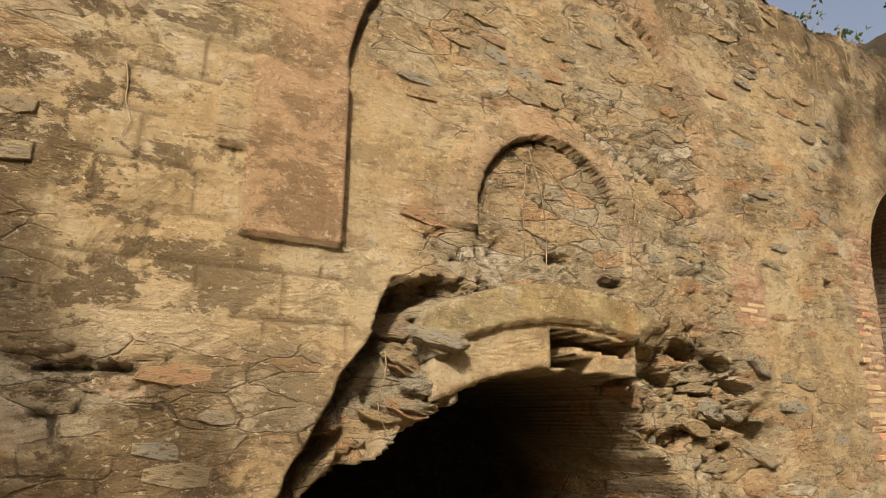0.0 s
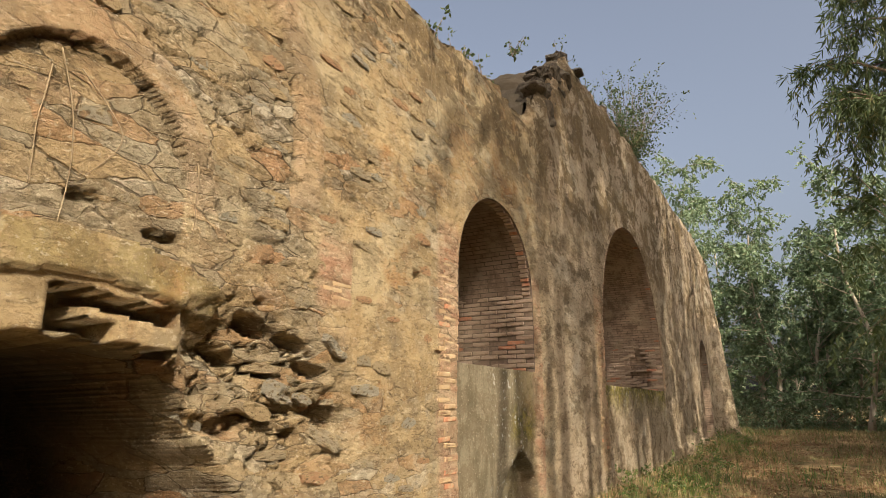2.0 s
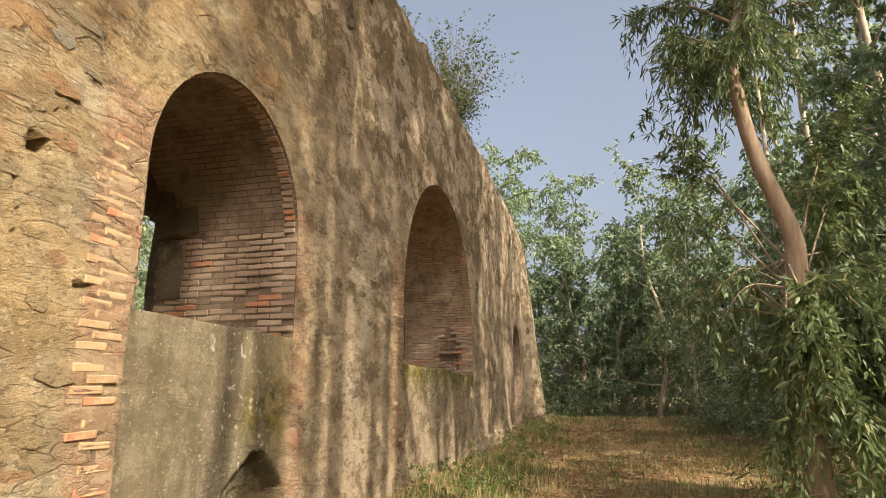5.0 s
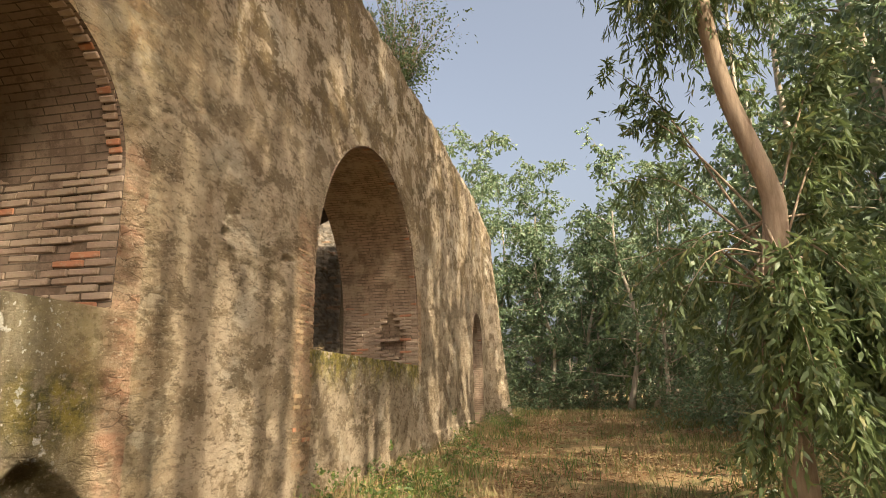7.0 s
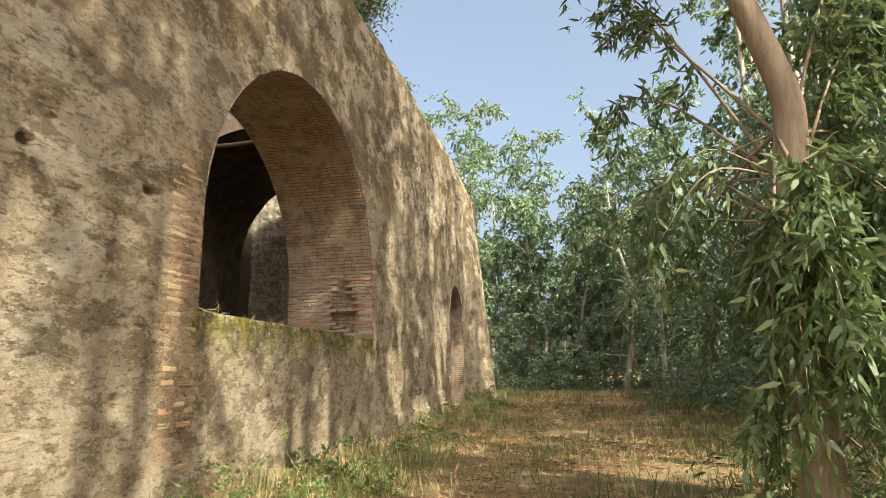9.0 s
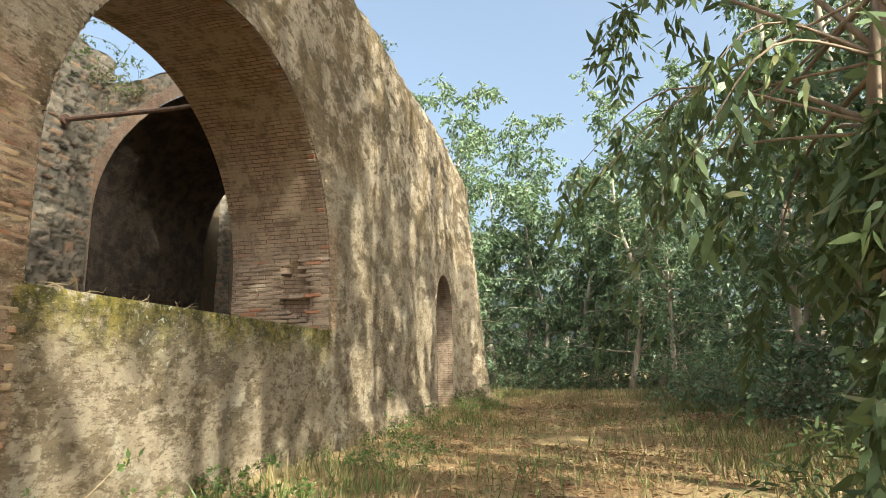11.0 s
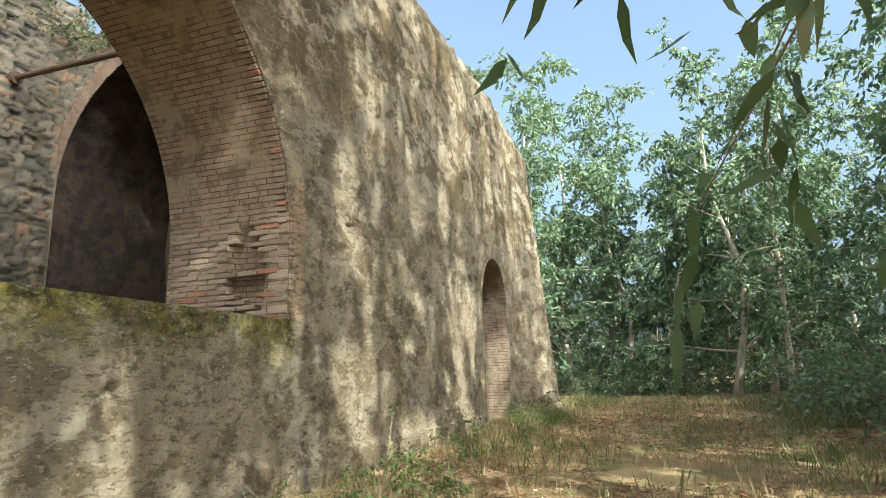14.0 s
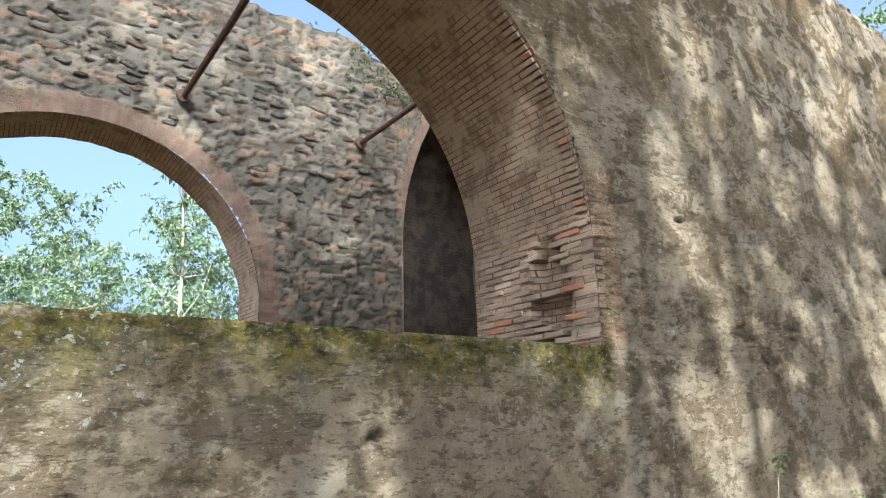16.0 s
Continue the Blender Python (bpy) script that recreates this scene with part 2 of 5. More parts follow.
def rubble_material():
    n = Nodes("rubble_stone", 0.93, 0.15)
    stone = n.attr("stone")
    col = n.mix(n.ramp(stone, 0.1, 0.9), (0.20, 0.175, 0.14), (0.33, 0.275, 0.205))
    col = n.mix(n.ramp(stone, 0.85, 0.9), col, (0.37, 0.24, 0.15))
    col = n.mix(n.attr("bare"), (0.11, 0.085, 0.055), col)
    col = n.mix(n.attr("brickwork"), col, n.mix(stone, (0.31, 0.22, 0.155), (0.24, 0.15, 0.105)))
    col = n.mix(n.ramp(n.noise(2.2, 6, 0.7), 0.52, 0.68), col, (0.17, 0.13, 0.085))
    col = n.mix(n.math("MULTIPLY", n.ramp(n.noise(40, 5, 0.7), 0.52, 0.66), 0.6), col, (0.11, 0.085, 0.055))
    col = n.mix(n.attr("soot_shade"), col, (0.035, 0.027, 0.02))
    return n.finish(col, n.noise(22, 7, 0.75), 0.9, 0.04)


def ground_material():
    n = Nodes("dry_grass_ground", 0.96, 0.1)
    broad, mid, fine = n.noise(0.5, 4, 0.6), n.noise(4, 6, 0.7), n.noise(60, 4, 0.7)
    col = n.mix(n.ramp(mid, 0.35, 0.65), (0.34, 0.22, 0.11), (0.21, 0.13, 0.065))
    col = n.mix(n.ramp(broad, 0.45, 0.62), col, (0.37, 0.26, 0.13))
    col = n.mix(n.math("MULTIPLY", n.ramp(n.noise(0.8, 4, 0.6, warp=0.5), 0.5, 0.62), 0.7), col, (0.13, 0.13, 0.05))
    col = n.mix(n.ramp(fine, 0.5, 0.75), col, (0.42, 0.33, 0.18))
    return n.finish(col, n.math("ADD", fine, mid), 0.8, 0.03)


def plain(name, a, b, scale=8.0, rough=0.85, spec=0.25, stretch=None, bump=0.4, random_fac=0.0):
    n = Nodes(name, rough, spec)
    vec = n.stretched(*stretch) if stretch else None
    f = n.noise(scale, 5, 0.65, vec)
    col = n.mix(n.ramp(f, 0.3, 0.7), a, b)
    return n.finish(col, f, bump, 0.02)


def leaf_material(name, a, b, c, trans=0.35, rough=0.45):
    n = Nodes(name, rough, 0.4)
    rnd = n.add("ShaderNodeNewGeometry").outputs["Random Per Island"]
    col = n.mix(rnd, a, b)
    col = n.mix(n.ramp(rnd, 0.86, 0.95), col, c)
    n.put(n.bsdf.inputs["Base Color"], col)
    t = n.add("ShaderNodeBsdfTranslucent", Color=n.mix(0.4, col, (0.20, 0.25, 0.08)))
    m = n.add("ShaderNodeMixShader")
    n.put(m.inputs[0], trans)
    n.put(m.inputs[1], n.bsdf.outputs[0])
    n.put(m.inputs[2], t.outputs[0])
    n.put(n.tree.nodes["Material Output"].inputs["Surface"], m.outputs[0])
    return n.mat


OCHRE_BRICK = ochre_brick_material()
MASONRY, BRICK, SOFFIT, RUBBLE, EARTH = wall_material(), brick_material(), soffit_material("brick_vault", 0.0), rubble_material(), ground_material()
# vault brick blackened in colour to paint its inner shade
SHADE_DARK = soffit_material("shade_dark_brick", 0.9)
# half-darkened brick: niche shade painted into the soffit colour
SHADED_SOFFIT = soffit_material("shaded_brick_soffit", 0.45)
BARK = plain("smooth_bark", (0.36, 0.27, 0.19), (0.22, 0.155, 0.10), 5, 0.8, 0.2, (2.5, 2.5, 0.5), 0.6)
PALE_BARK = plain("pale_bark", (0.50, 0.43, 0.33), (0.27, 0.21, 0.15), 3, 0.85, 0.2, (2, 2, 0.5))
IRON = plain("rusted_iron", (0.07, 0.045, 0.035), (0.14, 0.075, 0.045), 14, 0.8, 0.3)
LEAF = leaf_material("gum_leaf", (0.09, 0.13, 0.05), (0.165, 0.21, 0.082), (0.27, 0.26, 0.11))
FAR_LEAF = leaf_material("far_gum_leaf", (0.11, 0.165, 0.085), (0.17, 0.225, 0.12), (0.24, 0.26, 0.14), 0.3, 0.5)
SHRUB_LEAF = leaf_material("bramble_leaf", (0.07, 0.115, 0.03), (0.15, 0.20, 0.05), (0.34, 0.30, 0.08))
STRAW = leaf_material("straw", (0.33, 0.24, 0.125), (0.24, 0.19, 0.085), (0.15, 0.16, 0.05), 0.15, 0.8)
DEAD_LEAF = leaf_material("dead_leaf", (0.30, 0.17, 0.085), (0.17, 0.095, 0.05), (0.40, 0.30, 0.18), 0.1, 0.8)
TWIG = plain("dry_twig", (0.20, 0.135, 0.08), (0.33, 0.25, 0.15), 10)


# ---------------------------------------------------------------- mesh helpers
def mesh_object(name, verts, faces, material, parent=None, label="", smooth=False):
    me = bpy.data.meshes.new(name)
    me.from_pydata([tuple(v) for v in verts], [], [tuple(f) for f in faces])
    me.materials.append(material)
    if smooth:
        me.polygons.foreach_set("use_smooth", [True] * len(me.polygons))
    me.update()
    ob = new(name, me)
    if parent is not None:
        ob.parent = parent
    return tagged(ob, label)


def part(name, bm, material, parent, label="", smooth=False):
    me = bpy.data.meshes.new(name)
    bm.to_mesh(me)
    bm.free()
    me.materials.append(material)
    if smooth:
        me.polygons.foreach_set("use_smooth", [True] * len(me.polygons))
    ob = new(name, me)
    ob.parent = parent
    return tagged(ob, label)


def thing(name, label, category, group="", at=(0, 0, 0)):
    ob = new(name)
    ob.empty_display_size = 0.2
    ob.location = at
    return tagged(ob, label, category, group)


def add_box(bm, lo, hi, rough=0.0, rng=random):
    vs = [bm.verts.new([(lo, hi)[k >> a & 1][a] + rng.uniform(-rough, rough) for a in range(3)]) for k in range(8)]
    for f in ((0, 2, 3, 1), (4, 5, 7, 6), (0, 1, 5, 4), (2, 6, 7, 3), (0, 4, 6, 2), (1, 3, 7, 5)):
        bm.faces.new([vs[k] for k in f])


def tube_data(points, radii, sides=7):
    """Vertices and faces of a tapered tube along the points."""
    pts = [Vector(p) for p in points]
    verts, faces = [], []
    for k, p in enumerate(pts):
        way = (pts[min(k + 1, len(pts) - 1)] - pts[max(k - 1, 0)]).normalized()
        side = way.cross(Vector((0.31, 0.83, 0.12))).normalized()
        up = way.cross(side)
        for s in range(sides):
            a = math.tau * s / sides
            verts.append(p + (side * math.cos(a) + up * math.sin(a)) * radii[k])
    for k in range(len(pts) - 1):
        for s in range(sides):
            a, b = k * sides + s, k * sides + (s + 1) % sides
            faces.append((a, b, b + sides, a + sides))
    faces.append(tuple(range(sides))[::-1])
    faces.append(tuple(range((len(pts) - 1) * sides, len(pts) * sides)))
    return verts, faces


def curve_points(points, per=5):
    """A smooth line through the points."""
    pts = [Vector(p) for p in points]
    ext = [pts[0] * 2 - pts[1], *pts, pts[-1] * 2 - pts[-2]]
    out = []
    for k in range(1, len(ext) - 2):
        a, b, c, d = ext[k - 1:k + 3]
        for j in range(per):
            t = j / per
            out.append(0.5 * (2 * b + (c - a) * t + (2 * a - 5 * b + 4 * c - d) * t * t + (3 * b - a - 3 * c + d) * t ** 3))
    return out + [pts[-1]]


def leaves_data(roots, ways, lengths, widths, rng, segments=2):
    """Lance-shaped leaves, each a small bent blade."""
    n = len(roots)
    ways = ways / np.linalg.norm(ways, axis=1)[:, None]
    side = np.cross(ways, rng.normal(size=(n, 3)))
    side /= np.linalg.norm(side, axis=1)[:, None]
    norm = np.cross(ways, side)
    L, w = lengths[:, None], widths[:, None]
    if segments == 1:
        v = np.stack([roots, roots + ways * L * 0.4 + side * w, roots + ways * L, roots + ways * L * 0.4 - side * w], 1).reshape(-1, 3)
        base = np.arange(n)[:, None] * 4
        return v, (base + np.array([[0, 1, 2, 3]])).tolist()
    bend = rng.uniform(-0.12, 0.12, (n, 1)) * L
    v = np.stack([roots, roots + ways * L * 0.28 + side * w + norm * bend * 0.4, roots + ways * L * 0.28 - side * w + norm * bend * 0.4,
                  roots + ways * L * 0.62 + side * w * 0.7 + norm * bend, roots + ways * L * 0.62 - side * w * 0.7 + norm * bend,
                  roots + ways * L + norm * bend * 0.3], 1).reshape(-1, 3)
    faces = []
    for b in range(0, n * 6, 6):
        faces += [(b, b + 1, b + 2), (b + 1, b + 3, b + 4, b + 2), (b + 3, b + 5, b + 4)]
    return v, faces


def ground_height(x, y):
    x, y = np.asarray(x, float), np.asarray(y, float)
    z = 0.12 - 0.32 * step(2, 12, x) + 0.45 * step(18, 36, x)
    z = z + 0.10 * (fbm(x * 0.35, y * 0.35, 3, 3) - 0.5) + 0.05 * (fbm(x * 1.7, y * 1.7, 2, 4) - 0.5)
    z = z + 0.18 * step(2.2, 3.4, y) * step(60, 20, np.abs(x))
    return z - 0.0


def gz(x, y):
    return float(ground_height(np.array([x]), np.array([y]))[0])


# ---------------------------------------------------------------- the long front wall
FACE, BACK = 3.35, 5.08                     # faces of the front wall
WIN1 = dict(mid=8.49, half=1.16, spring=3.03, sill=1.97)
WIN2 = dict(mid=16.3, half=2.85, spring=2.85, sill=1.90)
DOOR = dict(mid=27.85, half=1.02, spring=3.03, sill=-1.0)


def roof_line(x):
    z = 6.08 + 0.25 * (fbm(x * 1.3, x * 0 + 3.1, 3, 8) - 0.5)
    z = z + 0.40 * step(9.85, 10.05, x) + 0.55 * step(10.15, 10.7, x) + 0.35 * step(10.7, 11.1, x) + 0.40 * step(11.15, 11.3, x) + 0.65 * step(11.4, 12.3, x) + 0.15 * step(13, 17, x)
    return z + 0.16 * (fbm(x * 3.1, x * 0 + 9.1, 3, 18) - 0.5) - 0.35 * step(29.5, 32, x)


def arch_gap(x, z, o):
    """How far a point lies outside the opening's outline (minus: inside)."""
    side = np.abs(x - o["mid"]) - o["half"]
    round_ = np.hypot(x - o["mid"], z - o["spring"]) - o["half"]
    return np.where(z > o["spring"], round_, np.maximum(side, o["sill"] - z))


def snap_to(x, z, o, reach):
    """Moves points near the outline on to it."""
    g = arch_gap(x, z, o)
    near = np.abs(g) < reach
    dx, dz = x - o["mid"], z - o["spring"]
    r = np.maximum(np.hypot(dx, dz), 1e-6)
    up = near & (z > o["spring"])
    nx = np.where(up, o["mid"] + dx / r * o["half"], x)
    nz = np.where(up, o["spring"] + dz / r * o["half"], z)
    low = near & ~up
    to_side = np.abs(np.abs(dx) - o["half"]) < np.abs(z - o["sill"])
    nx = np.where(low & to_side, o["mid"] + np.sign(dx) * o["half"], nx)
    nz = np.where(low & ~to_side, o["sill"], nz)
    return nx, nz


def hearth_edge(x):
    """Height of the ragged mouth's upper rim."""
    z = 1.60 + 0.24 * np.clip(1 - ((x - 2.95) / 1.0) ** 2, -3, 1)
    z = np.where(x < 2.1, 1.62 + (x - 2.1) * 0.55, z)
    z = np.where(x > 3.72, 1.66 - (x - 3.72) * 1.35, z)
    return z + 0.13 * (fbm(x * 5.0, x * 0 + 1.0, 3, 21) - 0.5)


def relief(x, z):
    """Depth of the face (plus: towards the walk) and the masks for the material."""
    m = {}
    wx = x + 0.10 * (fbm(x * 2.2, z * 2.2, 3, 31) - 0.5)
    wz = z + 0.10 * (fbm(x * 2.2, z * 2.2, 3, 41) - 0.5)
    f1, f2, who = cells(wx / 0.40, wz / 0.14, 2)
    g1, g2, who2 = cells(wx / 0.15, wz / 0.085, 6)
    joint = step(0.09, 0.015, f2 - f1)
    joint2 = step(0.08, 0.015, g2 - g1)
    coat = step(9.2, 11.2, x + 1.4 * (fbm(x * 0.5, z * 0.5, 3, 51) - 0.5) + 0.45 * (z - 5.5) * (z > 4))
    cover = fbm(x * 0.9, z * 1.1, 4, 61)
    bare = step(0.46, 0.58, cover + 0.10 * (who - 0.5)) * (1 - 0.8 * coat)
    bare = bare * (1 - 0.65 * step(5.3, 6.2, x))
    bare = np.maximum(bare, 0.85 * step(5.4, 4.9, x) * step(4.5, 5.2, z))
    big = (fbm(x * 0.8, z * 0.8, 4, 71) - 0.5)
    h = 0.07 * big + 0.018 * (fbm(x * 6, z * 9, 4, 81) - 0.5)
    h = h + bare * (0.036 * (who - 0.5) + 0.016 * (who2 - 0.5) - 0.028 * joint - 0.010 * joint2)
    h = h + coat * (0.02 * (fbm(x * 3, z * 3, 4, 91) - 0.5) - 0.020 * joint * (who > 0.35))
    # open cracks along some joints
    crack = step(0.06, 0.0, f2 - f1) * step(0.56, 0.66, fbm(x * 1.1, z * 1.6, 3, 101)) * (1 - 0.6 * coat)
    h = h - 0.025 * crack
    m["stone"], m["bare"], m["coat"] = who * 0.6 + 0.4 * who2, bare * (1 - 0.25 * joint), coat
    m["brickwork"], m["cement"], m["rosy"] = np.zeros_like(x), np.zeros_like(x), np.zeros_like(x)
    m["moss"], m["white"], m["soot_shade"], m["smooth"] = (np.zeros_like(x) for _ in range(4))
    # real stains, plus tree shade coloured in at the left and near the top
    m["stain_shade"] = step(1.5, -0.4, x + 0.3 * (z - 2)) + 0.25 * coat + 0.55 * step(4.4, 5.6, z) + 0.38 + 0.5 * step(3.2, 4.2, z) * step(1.4, 0.2, x) + 0.5 * coat * step(5.5, 7.5, z)
    # great blind arch: face inside lies back, ring of bricks on edge stands proud
    ax, az, ar = 2.96, 3.5, 1.67
    rr = np.hypot(x - ax, z - az)
    ring_gap = np.where(z > az, rr - ar, np.abs(x - ax) - ar)
    in_reach = (z > 3.05) & (x < 5.2) | (z > 2.5) & (x < ax)
    inside = in_reach & (ring_gap < 0)
    smooth_field = (x < ax) & (z < 4.5) & (z > 2.3) & (x > -0.3)
    h = np.where(inside, h - 0.035, h)
    ring = in_reach & (ring_gap >= 0) & (ring_gap < 0.33) & (z > 3.0)
    ang = np.arctan2(z - az, x - ax)
    rowk = np.where(z > az, ang * ar / 0.068, z / 0.068)
    ring_joint = step(0.30, 0.5, np.abs(rowk - np.floor(rowk) - 0.5))
    hr = 0.02 + 0.05 * big - 0.010 * ring_joint + 0.012 * (fbm(x * 9, z * 9, 3, 111) - 0.5)
    fade = ring * step(0.34, 0.24, ring_gap)
    h = h * (1 - fade) + hr * fade
    m["brickwork"] = np.maximum(m["brickwork"], 0.35 * fade)
    m["bare"] = m["bare"] * (1 - fade)
    groove = in_reach * step(0.034, 0.014, np.abs(ring_gap + 0.008)) * np.where(x > ax, 0.55 + 0.45 * (fbm(x * 3, z * 3, 2, 121) > 0.45), 1.0)
    h = h - 0.07 * groove
    # rosy pilaster panel with its small ledge
    panel = (x > 0.70) & (x < 1.275) & (z > 2.49) & (z < 3.55)
    m["rosy"] = np.where(panel, 0.85, 0.0)
    h = np.where(panel, 0.045 + 0.01 * (fbm(x * 8, z * 8, 3, 131) - 0.5), h)
    m["rosy"] = np.maximum(m["rosy"], 0.7 * ((x > 0.8) & (x < 1.6) & (z >= 3.55) & (ring_gap > 0)) * step(5.2, 4.2, z))
    ledge = (x > 0.54) & (x < 0.70) & (z > 2.965) & (z < 3.5)
    h = np.where(ledge, 0.035 + 0.008 * (fbm(x * 8, z * 8, 3, 131) - 0.5), h)
    # cut blocks with thin joints round the panel
    row = np.floor((z + 0.05 * x * 0) / 0.255)
    rz = (z / 0.255 - row) * 0.255
    off = lattice(row, row * 0, 77) * 0.5
    colw = 0.46
    cx_ = (x + off) / colw
    rxp = (cx_ - np.floor(cx_)) * colw
    line = np.maximum(step(0.016, 0.006, np.minimum(rz, 0.255 - rz)), step(0.016, 0.006, np.minimum(rxp, colw - rxp)))
    blocks = step(-0.35, 0.0, x) * step(2.0, 1.6, x) * step(1.80, 2.0, z) * step(3.9, 3.5, z) * (1 - panel) * (1 - ledge)
    hb = -0.006 + 0.008 * (lattice(row, np.floor(cx_), 78) - 0.5) - 0.018 * line * (fbm(x * 2, z * 2, 2, 141) > 0.42)
    h = h * (1 - blocks) + (hb - 0.035 * inside + 0.012 * (fbm(x * 7, z * 7, 4, 143) - 0.5)) * blocks
    m["bare"] = m["bare"] * (1 - 0.9 * blocks)
    m["seam"] = blocks * line * (fbm(x * 2, z * 2, 2, 141) > 0.40)
    m["smooth"] = np.maximum(blocks * 0.9, panel * 1.0)
    m["bare"] = m["bare"] * (1 - panel)
    # small blind arch over the hearth
    bx, bz, br = 2.91, 2.88, 0.66
    bd = np.where(z > bz, np.hypot(x - bx, z - bz), np.abs(x - bx))
    brim = br + 0.015 * (fbm(ang * 9, z * 5, 2, 151) - 0.5)
    ring2 = (bd > brim) & (bd < br + 0.26) & (z > 2.75)
    h = np.where(ring2, 0.005 + 0.03 * big + 0.014 * (fbm(x * 8, z * 8, 3, 153) - 0.5) - 0.03 * (bd > br + 0.235), h)
    m["bare"] = np.where(ring2, 0.15, m["bare"])
    m["brickwork"] = np.where(ring2, 0.3, m["brickwork"])
    fill = (bd < brim) & (z > 2.38)
    lean = step(0.45, -0.35, x - bx)
    h = np.where(fill, h - 0.012 - 0.022 * np.maximum(lean, step(2.9, 3.35, z)) - 0.05 * step(0.035, 0.012, brim - bd) * (z > bz), h)
    m["bare"] = np.where(fill, 0.8, m["bare"])
    # rendered hood of the hearth, flat arch standing proud, broken on one side
    ho = 2.42 - 0.23 * ((x - 2.93) / 1.02) ** 2
    hi = 1.66 + 0.19 * np.clip(1 - ((x - 2.95) / 0.95) ** 2, -0.5, 1) + 0.05 * (fbm(x * 6, x * 0, 3, 161) - 0.5)
    hood = (x > 1.88) & (x < 3.93) & (z < ho) & (z > hi)
    hole = (x > 2.80) & (x < 3.58) & (z > hi - 0.2) & (z < 2.12 - 0.10 * (x - 2.8) + 0.08 * (fbm(x * 7, z * 9, 2, 163) - 0.5)) & ~((x > 2.98) & (np.abs(z - 2.0 + 0.12 * (x - 2.8)) < 0.035)) & ~((x > 3.15) & (z < 1.93) & (z > 1.80))
    upper = z > ho - 0.25
    h = np.where(hood, np.where(upper, 0.11, 0.06) + 0.012 * (fbm(x * 5, z * 5, 4, 165) - 0.5), h)
    m["bare"] = np.where(hood, 0.05, m["bare"])
    m["smooth"] = np.where(hood, 0.9, m["smooth"])
    m["stain_shade"] = np.where(hood & upper, 0.45, m["stain_shade"])
    m["moss"] = np.where(hood & upper, 0.35, m["moss"])
    h = np.where(hole & hood, -0.28 + 0.1 * (who - 0.5), h)
    # ragged break to the side of the hood
    c1, c2, chunk = cells((x + 0.06 * fbm(x * 6, z * 6, 2, 172)) / 0.20, (z - 0.5 * x) / 0.13, 173)
    u = x - (1.02 + (z - 1.14) * 0.53 + 0.10 * (fbm(z * 4, x * 0, 3, 171) - 0.5))
    torn = (u > 0) & (u < 0.75) & (z < 2.34 + 0.05 * chunk) & ~hood
    fall = np.where(u < 0.10 + 0.12 * chunk, 0.34, 0.20 - 0.14 * step(0.25, 0.55, u)) + 0.16 * (chunk - 0.5)
    h = np.where(torn, h - step(0, 0.03, u) * fall, h)
    m["bare"] = np.where(torn, 0.85, m["bare"])
    m["stone"] = np.where(torn, chunk, m["stone"])
    # hollow rubble flank
    hx, hz = (x - 4.55) / 0.95, (z - 1.52) / 0.75
    flank = step(1.15, 0.55, np.hypot(hx + 0.5 * hz, hz) + 0.35 * (fbm(x * 2.6, z * 2.6, 3, 181) - 0.5)) * (x > 3.6)
    h = h - flank * (0.12 + 0.20 * (who - 0.35) * (who > 0.3) + 0.08 * who2 + 0.05 * joint + 0.05 * joint2)
    m["bare"] = np.maximum(m["bare"] * (1 - flank), 0.65 * flank)
    for px, pz, sx, sz, dep in ((4.75, 1.95, 0.16, 0.05, 0.30), (4.35, 2.05, 0.20, 0.06, 0.32), (5.0, 1.77, 0.14, 0.05, 0.28), (5.27, 1.38, 0.17, 0.12, 0.32),
                                (4.9, 1.28, 0.08, 0.04, 0.2), (4.62, 1.46, 0.12, 0.03, 0.2), (4.15, 1.83, 0.14, 0.05, 0.3), (4.55, 1.72, 0.15, 0.04, 0.26)):
        wob = 0.5 * (fbm(x * 8, z * 8, 3, 191) - 0.5)
        d = np.hypot((x - px) / sx + wob, (z - pz + 0.25 * (x - px)) / sz + wob)
        h = h - dep * step(1.1, 0.75, d)
    # a put-log hole, a slot, a few dropped stones
    h = h - 0.25 * ((np.abs(x - 6.45) < 0.055) & (np.abs(z - 2.80) < 0.055))
    h = h - 0.05 * ((np.abs(x - 4.64) < 0.03) & (z > 3.06) & (z < 3.27))
    for px, pz, sx, sz in ((5.05, 2.50, 0.24, 0.03), (3.45, 2.50, 0.14, 0.035), (2.95, 2.62, 0.10, 0.04), (11.2, 2.95, 0.07, 0.05), (12.62, 2.96, 0.10, 0.05), (12.35, 0.95, 0.09, 0.12),
                           (6.95, 2.05, 0.12, 0.02), (7.02, 1.70, 0.12, 0.02), (20.6, 3.3, 0.05, 0.04), (16.9, 1.2, 0.06, 0.05), (0.1, 1.75, 0.2, 0.03), (-0.6, 2.6, 0.2, 0.04)):
        h = h - 0.09 * step(1.1, 0.8, np.hypot((x - px) / sx, (z - pz) / sz) + 0.4 * (fbm(x * 9, z * 9, 2, 201) - 0.5))
    # brick quoins beside the windows
    for lo, hi_, z0, z1 in ((6.95, 7.33, 0.2, 3.35), (9.65, 9.95, 0.2, 3.2), (12.95, 13.45, 0.3, 3.6), (19.15, 19.5, 1.8, 3.4), (5.0, 5.35, 2.2, 2.7)):
        edge = step(lo - 0.12, lo, x + 0.16 * (fbm(x * 4, np.floor(z / 0.2), 2, 211) - 0.5)) * step(hi_ + 0.02, hi_, x) * step(z0, z0 + 0.2, z) * step(z1 + 0.3, z1, z)
        k = z / 0.066
